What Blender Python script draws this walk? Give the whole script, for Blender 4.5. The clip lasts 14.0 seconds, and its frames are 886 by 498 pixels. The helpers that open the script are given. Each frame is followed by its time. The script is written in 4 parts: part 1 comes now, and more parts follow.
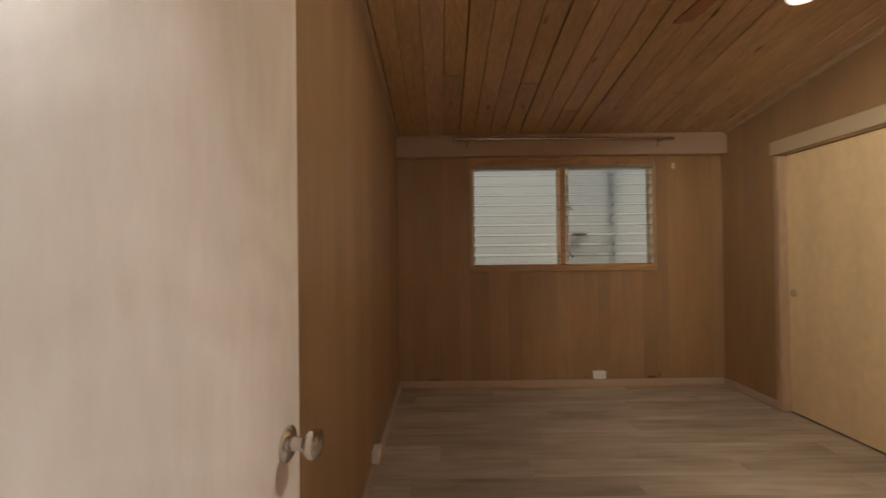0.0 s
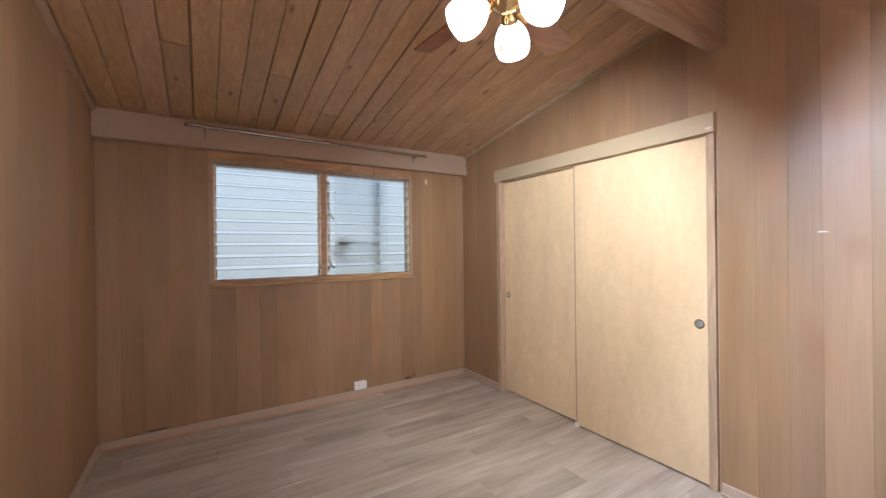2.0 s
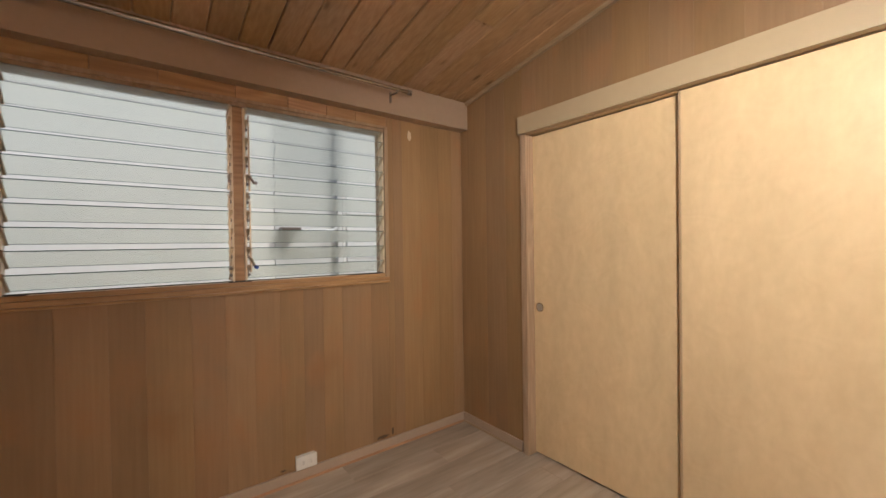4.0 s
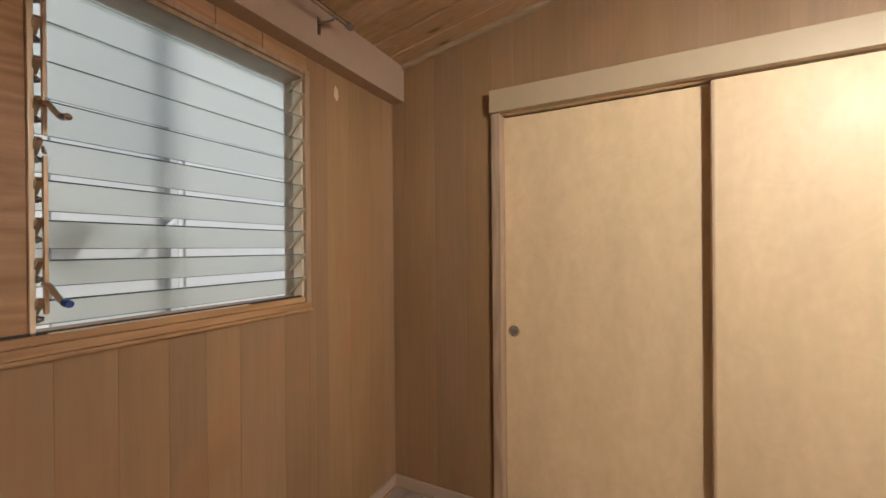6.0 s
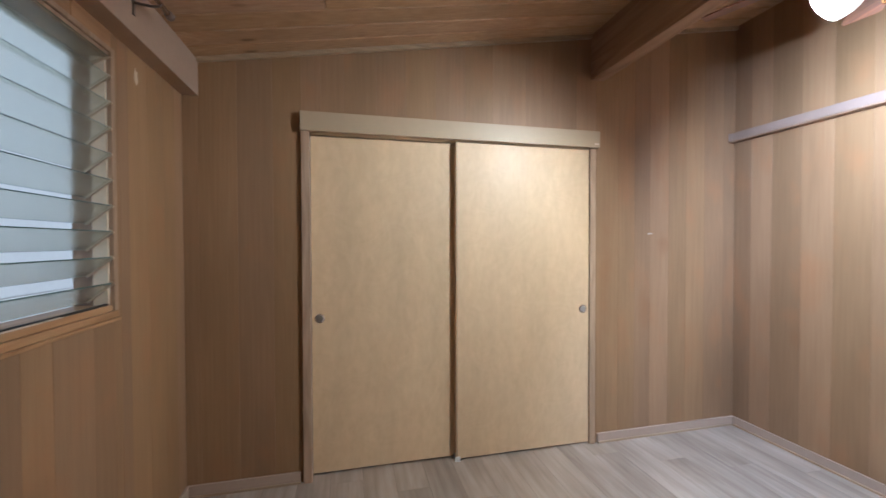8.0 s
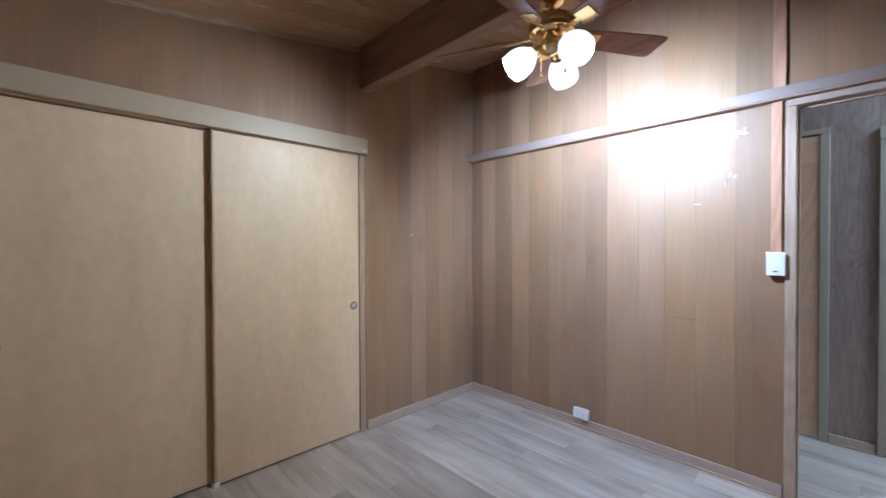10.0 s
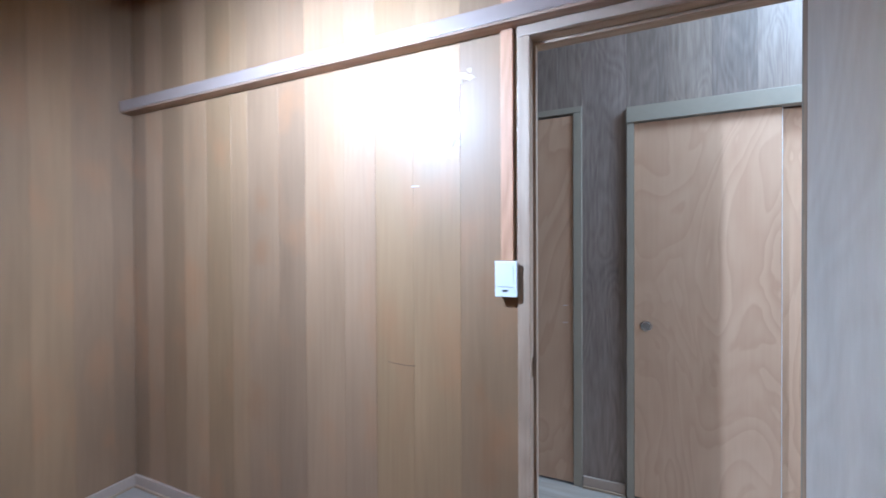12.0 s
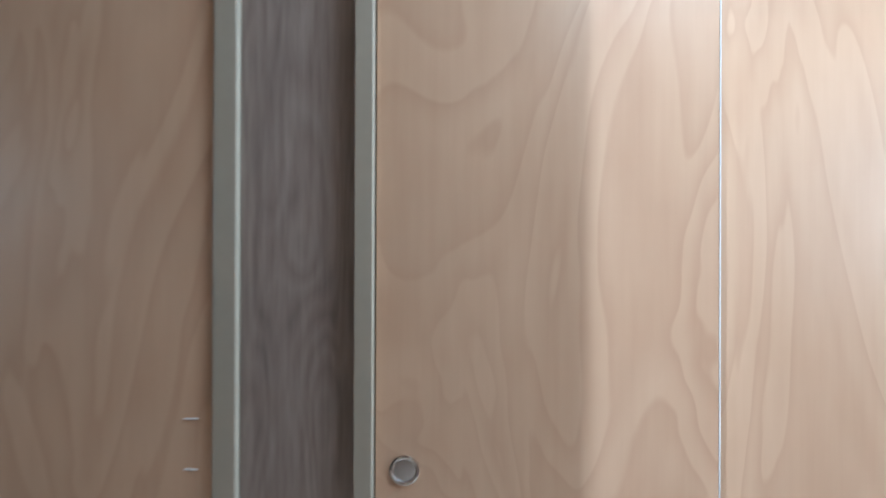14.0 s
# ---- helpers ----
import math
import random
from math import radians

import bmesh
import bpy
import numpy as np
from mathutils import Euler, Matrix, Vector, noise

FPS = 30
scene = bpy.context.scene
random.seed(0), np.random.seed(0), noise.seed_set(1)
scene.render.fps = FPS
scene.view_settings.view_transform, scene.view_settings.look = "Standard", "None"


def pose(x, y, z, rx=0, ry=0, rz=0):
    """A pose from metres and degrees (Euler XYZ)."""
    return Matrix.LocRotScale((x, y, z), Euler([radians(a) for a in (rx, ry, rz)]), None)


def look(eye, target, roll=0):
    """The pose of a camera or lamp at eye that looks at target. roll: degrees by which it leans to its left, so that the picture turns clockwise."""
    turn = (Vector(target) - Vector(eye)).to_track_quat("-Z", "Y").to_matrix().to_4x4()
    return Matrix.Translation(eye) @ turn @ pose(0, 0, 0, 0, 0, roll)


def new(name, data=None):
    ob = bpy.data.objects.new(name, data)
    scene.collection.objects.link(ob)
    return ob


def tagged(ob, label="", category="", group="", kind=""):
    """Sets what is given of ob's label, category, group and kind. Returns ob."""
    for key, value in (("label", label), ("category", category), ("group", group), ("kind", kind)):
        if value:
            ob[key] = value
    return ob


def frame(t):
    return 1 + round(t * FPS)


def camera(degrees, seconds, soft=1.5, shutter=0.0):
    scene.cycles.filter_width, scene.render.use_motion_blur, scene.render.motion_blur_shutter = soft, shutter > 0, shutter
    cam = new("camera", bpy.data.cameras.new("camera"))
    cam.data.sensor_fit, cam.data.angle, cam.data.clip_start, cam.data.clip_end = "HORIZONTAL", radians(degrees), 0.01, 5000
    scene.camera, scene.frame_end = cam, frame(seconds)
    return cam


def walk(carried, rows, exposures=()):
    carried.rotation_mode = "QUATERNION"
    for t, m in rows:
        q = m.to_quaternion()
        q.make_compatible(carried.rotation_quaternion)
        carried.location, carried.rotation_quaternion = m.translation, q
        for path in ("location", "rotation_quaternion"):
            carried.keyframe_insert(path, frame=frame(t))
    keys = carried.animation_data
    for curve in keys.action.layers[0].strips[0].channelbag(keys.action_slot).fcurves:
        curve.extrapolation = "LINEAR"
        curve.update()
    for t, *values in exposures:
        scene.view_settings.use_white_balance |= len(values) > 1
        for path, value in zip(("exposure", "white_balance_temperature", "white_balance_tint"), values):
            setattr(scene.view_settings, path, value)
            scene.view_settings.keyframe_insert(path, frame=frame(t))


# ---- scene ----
cam = camera(97.0, 14.0, shutter=0.3)
PATH = [
    (0, (0.419, -0.037, 1.261), (0.419, 1.963, 1.281), -0.7),
    (0.5, (0.411, -0.086, 1.284), (0.822, 1.871, 1.295), -0.7),
    (1, (0.446, -0.096, 1.329), (1.116, 1.789, 1.331), -0.9),
    (1.5, (0.492, -0.027, 1.364), (1.352, 1.778, 1.357), -0.9),
    (2, (0.622, 0.116, 1.366), (1.669, 1.82, 1.364), -0.7),
    (2.5, (0.74, 0.353, 1.357), (1.859, 2.011, 1.345), -0.7),
    (5, (1.348, 2.0, 1.307), (2.714, 3.461, 1.302), -0.7),
    (5.5, (1.376, 2.192, 1.31), (2.899, 3.488, 1.314), -0.6),
    (6, (1.205, 2.374, 1.335), (2.982, 3.293, 1.331), -0.5),
    (6.5, (0.992, 2.525, 1.365), (2.928, 3.03, 1.356), -0.5),
    (7, (0.831, 2.693, 1.377), (2.825, 2.854, 1.351), -0.4),
    (9.5, (0.649, 2.803, 1.348), (2.246, 1.599, 1.325), -0.2),
    (10, (0.61, 2.724, 1.35), (2.051, 1.338, 1.324), -0.2),
    (10.5, (0.576, 2.514, 1.354), (1.853, 0.975, 1.329), -0.2),
    (11, (0.543, 2.166, 1.37), (1.67, 0.514, 1.34), -0.2),
    (11.5, (0.567, 1.766, 1.351), (1.55, 0.024, 1.328), -0.2),
    (12, (0.548, 1.339, 1.354), (1.346, -0.495, 1.335), -0.3),
    (12.5, (0.512, 0.918, 1.372), (1.121, -0.987, 1.348), -0.2),
    (13, (0.472, 0.493, 1.363), (0.929, -1.454, 1.344), -0.3),
    (13.3, (0.409, 0.247, 1.365), (0.77, -1.72, 1.337), -0.3),
    (13.5, (0.365, 0.08, 1.349), (0.659, -1.898, 1.344), -0.0),
    (14, (0.29, -0.246, 1.333), (0.38, -2.244, 1.336), 0.2),
]
EXPOSURES = [
    (0, -1.1, 6300, 10), (0.5, -0.7, 5900, 10), (1, 0.0, 5100, 9), (2, 0.05, 4800, 9), (2.7, -0.1, 5600, 10), (5, -0.3, 5800, 10),
    (7, -0.3, 5150, 9), (9.5, -0.92, 4350, 6), (11, -0.95, 4300, 6), (12.0, -0.95, 4250, 4), (12.5, -1.05, 4500, 4), (13, -1.15, 4850, 4),
    (13.5, -0.85, 4700, 3), (14, -0.8, 4700, 3)
]
walk(cam, [(t, look(eye, target, roll)) for t, eye, target, roll in PATH], EXPOSURES)

# ---- world and large lights ----
world = bpy.data.worlds.new("world")
scene.world = world
world.use_nodes = True
wn = world.node_tree.nodes
sky = wn.new("ShaderNodeTexSky")
sky.sky_type, sky.sun_disc = "NISHITA", False
sky.sun_elevation, sky.sun_rotation = radians(50), radians(140)
sky.air_density, sky.dust_density = 1.0, 3.0
wn["Background"].inputs["Strength"].default_value = 0.15
world.node_tree.links.new(sky.outputs[0], wn["Background"].inputs["Color"])

sun = new("sun", bpy.data.lights.new("sun", "SUN"))
sun.data.energy, sun.data.angle, sun.data.color = 3.3, radians(12), (1.0, 0.93, 0.82)
sun.matrix_world = look((0, 0, 0), (math.sin(radians(-40)) * 0.64, math.cos(radians(-40)) * 0.64, -0.77))


def window_lamp(name, at, toward, wide, high, watts, colour):
    lamp = new(name, bpy.data.lights.new(name, "AREA"))
    lamp.data.shape, lamp.data.size, lamp.data.size_y = "RECTANGLE", wide, high
    lamp.data.energy, lamp.data.color = watts, colour
    lamp.matrix_world = look(at, toward)


SHADE_GLOW, LAMP_LEAN = 3.0, 54
WARM, COOL = (1.0, 0.88, 0.69), (1.0, 0.98, 0.97)
window_lamp("hall_daylight", (-2.55, -0.5, 1.75), (0, -0.5, 1.6), 0.7, 0.9, 105, (0.93, 0.97, 0.95))
window_lamp("skylight_daylight", (-0.75, -0.5, 3.0), (-0.75, -0.45, 0.0), 0.6, 0.5, 115, (0.92, 0.97, 0.95))
window_lamp("kitchen_daylight", (4.8, -0.06, 1.7), (3.4, -3.2, 1.3), 2.0, 1.2, 150, (0.96, 1.0, 0.93))


# ---- materials ----
def graph(name):
    m = bpy.data.materials.new(name)
    m.use_nodes = True
    nodes, links = m.node_tree.nodes, m.node_tree.links
    return m, nodes, links, nodes["Principled BSDF"]


def plain(name, colour, rough=0.5, metal=0.0, grain=60.0, vary=0.12, bump=0.05):
    """Paint, plastic or metal with slight mottling at two sizes."""
    m, n, l, b = graph(name)
    geo = n.new("ShaderNodeNewGeometry")
    fine, wide = n.new("ShaderNodeTexNoise"), n.new("ShaderNodeTexNoise")
    fine.inputs["Scale"].default_value, fine.inputs["Detail"].default_value = grain, 4
    wide.inputs["Scale"].default_value = grain / 14
    for x in (fine, wide):
        l.new(geo.outputs["Position"], x.inputs["Vector"])
    mix = n.new("ShaderNodeMix")
    mix.data_type = "RGBA"
    mix.inputs["A"].default_value = (*[c * (1 - vary) for c in colour], 1)
    mix.inputs["B"].default_value = (*[min(1, c * (1 + vary)) for c in colour], 1)
    add = n.new("ShaderNodeMath")
    add.operation = "MULTIPLY_ADD"
    add.inputs[1].default_value, add.inputs[2].default_value = 0.5, 0.0
    half = n.new("ShaderNodeMath")
    half.operation = "MULTIPLY_ADD"
    half.inputs[1].default_value = 0.5
    l.new(fine.outputs["Fac"], add.inputs[0])
    l.new(wide.outputs["Fac"], half.inputs[0])
    l.new(add.outputs[0], half.inputs[2])
    l.new(half.outputs[0], mix.inputs["Factor"])
    l.new(mix.outputs["Result"], b.inputs["Base Color"])
    rr = n.new("ShaderNodeMapRange")
    rr.inputs["To Min"].default_value, rr.inputs["To Max"].default_value = rough * 0.85, min(1, rough * 1.15)
    l.new(wide.outputs["Fac"], rr.inputs["Value"])
    l.new(rr.outputs[0], b.inputs["Roughness"])
    b.inputs["Metallic"].default_value = metal
    bp = n.new("ShaderNodeBump")
    bp.inputs["Strength"].default_value, bp.inputs["Distance"].default_value = bump, 0.002
    l.new(fine.outputs["Fac"], bp.inputs["Height"])
    l.new(bp.outputs[0], b.inputs["Normal"])
    return m


def wood(name, dark, light, along="Z", rough=0.45, grain=70.0, figure=5.0, figure_mix=0.45, stain=0.35, tone=0.3, hue=0.02,
         stretch=0.05, knots=0.0, blush=0.0, saw=False, bump=0.12, coat=0.0, island=False, contrast=(0.3, 0.7), spots=()):
    """Boards: fine streaks along the grain, a wavy figure, broad stains and a tone of its own for each board."""
    m, n, l, b = graph(name)
    geo, info = n.new("ShaderNodeNewGeometry"), n.new("ShaderNodeObjectInfo")
    rand = geo.outputs["Random Per Island"] if island else info.outputs["Random"]
    shift = n.new("ShaderNodeVectorMath")
    shift.operation = "MULTIPLY_ADD"
    l.new(rand, shift.inputs[0])
    shift.inputs[1].default_value = (37.0, 53.0, 71.0)
    l.new(geo.outputs["Position"], shift.inputs[2])
    k = {"X": (stretch, 1, 1), "Y": (1, stretch, 1), "Z": (1, 1, stretch)}[along]
    mp = n.new("ShaderNodeMapping")
    mp.inputs["Scale"].default_value = k
    l.new(shift.outputs[0], mp.inputs["Vector"])
    fine = n.new("ShaderNodeTexNoise")
    fine.inputs["Scale"].default_value, fine.inputs["Detail"].default_value, fine.inputs["Roughness"].default_value = grain, 5, 0.6
    l.new(mp.outputs[0], fine.inputs["Vector"])
    # figure: bands of a stretched noise
    mp2 = n.new("ShaderNodeMapping")
    k2 = [1 if c == 1 else stretch * 2.6 for c in k]
    mp2.inputs["Scale"].default_value = k2
    l.new(shift.outputs[0], mp2.inputs["Vector"])
    field = n.new("ShaderNodeTexNoise")
    field.inputs["Scale"].default_value, field.inputs["Detail"].default_value = figure, 1.5
    field.inputs["Distortion"].default_value = 0.4
    l.new(mp2.outputs[0], field.inputs["Vector"])
    rings = n.new("ShaderNodeMath")
    rings.operation = "MULTIPLY"
    rings.inputs[1].default_value = 8.0 if saw else 11.0
    l.new(field.outputs["Fac"], rings.inputs[0])
    ping = n.new("ShaderNodeMath")
    ping.operation = "PINGPONG"
    ping.inputs[1].default_value = 0.5
    l.new(rings.outputs[0], ping.inputs[0])
    fig = n.new("ShaderNodeMath")
    fig.operation = "MULTIPLY_ADD"
    fig.inputs[1].default_value = (1.0 if saw else 2.0) * figure_mix
    band = ping.outputs[0]
    if saw:
        field.inputs["Detail"].default_value, field.inputs["Distortion"].default_value = 2.5, 1.1
        thin = n.new("ShaderNodeMapRange")
        thin.interpolation_type = "SMOOTHSTEP"
        thin.inputs["From Max"].default_value = 0.42
        l.new(band, thin.inputs["Value"])
        band = thin.outputs[0]
    l.new(band, fig.inputs[0])
    part_fine = n.new("ShaderNodeMath")
    part_fine.operation = "MULTIPLY"
    part_fine.inputs[1].default_value = 1.0 - figure_mix
    l.new(fine.outputs["Fac"], part_fine.inputs[0])
    l.new(part_fine.outputs[0], fig.inputs[2])
    ramp = n.new("ShaderNodeValToRGB")
    ramp.color_ramp.elements[0].position, ramp.color_ramp.elements[1].position = contrast
    ramp.color_ramp.elements[0].color, ramp.color_ramp.elements[1].color = (*dark, 1), (*light, 1)
    l.new(fig.outputs[0], ramp.inputs["Fac"])
    colour = ramp.outputs["Color"]
    # broad stains and wear
    broad = n.new("ShaderNodeTexNoise")
    broad.inputs["Scale"].default_value, broad.inputs["Detail"].default_value = 2.2, 3
    mp3 = n.new("ShaderNodeMapping")
    mp3.inputs["Scale"].default_value = [2.2 if c == 1 else 0.55 for c in k]
    l.new(shift.outputs[0], mp3.inputs["Vector"])
    l.new(mp3.outputs[0], broad.inputs["Vector"])
    hsv = n.new("ShaderNodeHueSaturation")
    val = n.new("ShaderNodeMapRange")
    val.inputs["From Min"].default_value, val.inputs["From Max"].default_value = 0.3, 0.7
    val.inputs["To Min"].default_value, val.inputs["To Max"].default_value = 1 - stain / 2, 1 + stain / 2
    l.new(broad.outputs["Fac"], val.inputs["Value"])
    tn = n.new("ShaderNodeMapRange")
    tn.inputs["To Min"].default_value, tn.inputs["To Max"].default_value = 1 - tone, 1 + tone * 0.6
    l.new(rand, tn.inputs["Value"])
    both = n.new("ShaderNodeMath")
    both.operation = "MULTIPLY"
    l.new(val.outputs[0], both.inputs[0])
    l.new(tn.outputs[0], both.inputs[1])
    l.new(both.outputs[0], hsv.inputs["Value"])
    scr = n.new("ShaderNodeMath")
    scr.operation = "MULTIPLY"
    scr.inputs[1].default_value = 7.31
    l.new(rand, scr.inputs[0])
    frac = n.new("ShaderNodeMath")
    frac.operation = "FRACT"
    l.new(scr.outputs[0], frac.inputs[0])
    hu = n.new("ShaderNodeMapRange")
    hu.inputs["To Min"].default_value, hu.inputs["To Max"].default_value = 0.5 - hue, 0.5 + hue * 0.3
    l.new(frac.outputs[0], hu.inputs["Value"])
    l.new(hu.outputs[0], hsv.inputs["Hue"])
    sa = n.new("ShaderNodeMapRange")
    sa.inputs["To Min"].default_value, sa.inputs["To Max"].default_value = 1.0 - 12 * hue, 1.0 + 8 * hue
    l.new(frac.outputs[0], sa.inputs["Value"])
    l.new(sa.outputs[0], hsv.inputs["Saturation"])
    l.new(colour, hsv.inputs["Color"])
    colour = hsv.outputs["Color"]
    if blush:
        spot = n.new("ShaderNodeTexNoise")
        spot.inputs["Scale"].default_value, spot.inputs["Detail"].default_value = 3.0, 4
        mb = n.new("ShaderNodeMapping")
        mb.inputs["Scale"].default_value = [1.6 if c == 1 else 0.9 for c in k]
        l.new(shift.outputs[0], mb.inputs["Vector"])
        l.new(mb.outputs[0], spot.inputs["Vector"])
        bl = n.new("ShaderNodeMapRange")
        bl.inputs["From Min"].default_value, bl.inputs["From Max"].default_value = 0.54, 0.72
        bl.inputs["To Max"].default_value = blush
        l.new(spot.outputs["Fac"], bl.inputs["Value"])
        mixb = n.new("ShaderNodeMix")
        mixb.data_type = "RGBA"
        mixb.inputs["B"].default_value = (light[0] * 1.05, light[1] * 0.80, light[2] * 0.66, 1)
        l.new(bl.outputs[0], mixb.inputs["Factor"])
        l.new(colour, mixb.inputs["A"])
        colour = mixb.outputs["Result"]
    if spots:
        rag = n.new("ShaderNodeTexNoise")
        rag.inputs["Scale"].default_value, rag.inputs["Detail"].default_value = 9.0, 4
        l.new(geo.outputs["Position"], rag.inputs["Vector"])
        most = None
        for x, y, z, radius, tall in spots:
            off, size, dist = n.new("ShaderNodeVectorMath"), n.new("ShaderNodeVectorMath"), n.new("ShaderNodeVectorMath")
            off.operation, size.operation, dist.operation = "SUBTRACT", "MULTIPLY", "LENGTH"
            l.new(geo.outputs["Position"], off.inputs[0])
            off.inputs[1].default_value = (x, y, z)
            l.new(off.outputs[0], size.inputs[0])
            size.inputs[1].default_value = (1 / radius, 1 / radius, 1 / (radius * tall))
            l.new(size.outputs[0], dist.inputs[0])
            edge, soft = n.new("ShaderNodeMath"), n.new("ShaderNodeMapRange")
            edge.operation = "MULTIPLY_ADD"
            edge.inputs[1].default_value = 2.2
            l.new(rag.outputs["Fac"], edge.inputs[0])
            l.new(dist.outputs["Value"], edge.inputs[2])
            soft.interpolation_type = "SMOOTHSTEP"
            soft.inputs["From Min"].default_value, soft.inputs["From Max"].default_value = 0.9, 2.5
            soft.inputs["To Min"].default_value, soft.inputs["To Max"].default_value = 0.5, 0.0
            l.new(edge.outputs[0], soft.inputs["Value"])
            if most is None:
                most = soft.outputs[0]
            else:
                top_of = n.new("ShaderNodeMath")
                top_of.operation = "MAXIMUM"
                l.new(most, top_of.inputs[0])
                l.new(soft.outputs[0], top_of.inputs[1])
                most = top_of.outputs[0]
        mixs = n.new("ShaderNodeMix")
        mixs.data_type = "RGBA"
        mixs.inputs["B"].default_value = (dark[0] * 1.0, dark[1] * 0.80, dark[2] * 0.68, 1)
        l.new(most, mixs.inputs["Factor"])
        l.new(colour, mixs.inputs["A"])
        colour = mixs.outputs["Result"]
    if knots:
        vor = n.new("ShaderNodeTexVoronoi")
        vor.inputs["Scale"].default_value = 1.0
        mk = n.new("ShaderNodeMapping")
        mk.inputs["Scale"].default_value = {"X": (2.2, 6.5, 6.5), "Y": (6.5, 2.2, 6.5), "Z": (6.5, 6.5, 2.2)}[along]
        l.new(shift.outputs[0], mk.inputs["Vector"])
        l.new(mk.outputs[0], vor.inputs["Vector"])
        kn = n.new("ShaderNodeMapRange")
        kn.inputs["From Min"].default_value, kn.inputs["From Max"].default_value = 0.05, 0.12
        kn.inputs["To Min"].default_value, kn.inputs["To Max"].default_value = knots, 0.0
        l.new(vor.outputs["Distance"], kn.inputs["Value"])
        mix = n.new("ShaderNodeMix")
        mix.data_type = "RGBA"
        mix.inputs["B"].default_value = (dark[0] * 0.35, dark[1] * 0.28, dark[2] * 0.22, 1)
        l.new(kn.outputs[0], mix.inputs["Factor"])
        l.new(colour, mix.inputs["A"])
        colour = mix.outputs["Result"]
    l.new(colour, b.inputs["Base Color"])
    rr = n.new("ShaderNodeMapRange")
    rr.inputs["To Min"].default_value, rr.inputs["To Max"].default_value = rough * 0.8, min(1, rough * 1.25)
    l.new(broad.outputs["Fac"], rr.inputs["Value"])
    l.new(rr.outputs[0], b.inputs["Roughness"])
    b.inputs["Coat Weight"].default_value, b.inputs["Coat Roughness"].default_value = coat, 0.25
    bp = n.new("ShaderNodeBump")
    bp.inputs["Strength"].default_value, bp.inputs["Distance"].default_value = bump, 0.002
    l.new(fig.outputs[0], bp.inputs["Height"])
    l.new(bp.outputs[0], b.inputs["Normal"])
    return m


def plywood(name, dark, light, rough=0.36, coat=0.25):
    """Rotary-cut veneer: broad swirls that darken towards one side, over a faint grain."""
    m, n, l, b = graph(name)
    geo, info = n.new("ShaderNodeNewGeometry"), n.new("ShaderNodeObjectInfo")
    shift = n.new("ShaderNodeVectorMath")
    shift.operation = "MULTIPLY_ADD"
    l.new(info.outputs["Random"], shift.inputs[0])
    shift.inputs[1].default_value = (13.0, 17.0, 29.0)
    l.new(geo.outputs["Position"], shift.inputs[2])

    def noise(scale, size, detail, distortion=0.0, roughness=0.5):
        mp, tex = n.new("ShaderNodeMapping"), n.new("ShaderNodeTexNoise")
        mp.inputs["Scale"].default_value = scale
        l.new(shift.outputs[0], mp.inputs["Vector"])
        l.new(mp.outputs[0], tex.inputs["Vector"])
        tex.inputs["Scale"].default_value, tex.inputs["Detail"].default_value = size, detail
        tex.inputs["Distortion"].default_value, tex.inputs["Roughness"].default_value = distortion, roughness
        return tex.outputs["Fac"]

    def calc(kind, a, c, d=0.0):
        k = n.new("ShaderNodeMath")
        k.operation = kind
        for slot, value in zip(k.inputs, (a, c, d)):
            if isinstance(value, (int, float)):
                slot.default_value = value
            else:
                l.new(value, slot)
        return k.outputs[0]

    field = noise((1.0, 1.0, 0.32), 2.9, 2.6, 1.3, 0.5)
    saw = calc("FRACT", calc("MULTIPLY", field, 10.0), 0.0)
    # rises slowly, falls over the last fifth
    fall = n.new("ShaderNodeMapRange")
    fall.interpolation_type = "SMOOTHSTEP"
    fall.inputs["From Min"].default_value, fall.inputs["From Max"].default_value = 0.86, 1.0
    fall.inputs["To Min"].default_value, fall.inputs["To Max"].default_value = 1.0, 0.0
    l.new(saw, fall.inputs["Value"])
    swirl = calc("MULTIPLY", calc("POWER", saw, 1.8), fall.outputs[0])
    patch = noise((1.0, 1.0, 0.5), 1.7, 2.0, 0.3)
    swirl = calc("MULTIPLY", swirl, calc("MULTIPLY_ADD", patch, 1.7, -0.25))
    fine = noise((1.0, 1.0, 0.05), 70.0, 4.0)
    mottle = noise((1.0, 1.0, 0.6), 7.0, 4.0)
    total = calc("MULTIPLY_ADD", swirl, -0.62, calc("MULTIPLY_ADD", fine, 0.28, calc("MULTIPLY_ADD", mottle, 0.45, 0.38)))
    ramp = n.new("ShaderNodeValToRGB")
    ramp.color_ramp.elements[0].color, ramp.color_ramp.elements[1].color = (*dark, 1), (*light, 1)
    l.new(total, ramp.inputs["Fac"])
    tint = n.new("ShaderNodeMix")
    tint.data_type = "RGBA"
    l.new(calc("MULTIPLY", patch, 0.55), tint.inputs["Factor"])
    l.new(ramp.outputs["Color"], tint.inputs["A"])
    tint.inputs["B"].default_value = (light[0] * 0.95, light[1] * 0.86, light[2] * 0.80, 1)
    l.new(tint.outputs["Result"], b.inputs["Base Color"])
    l.new(calc("MULTIPLY_ADD", mottle, 0.22, rough - 0.08), b.inputs["Roughness"])
    b.inputs["Coat Weight"].default_value, b.inputs["Coat Roughness"].default_value = coat, 0.22
    return m


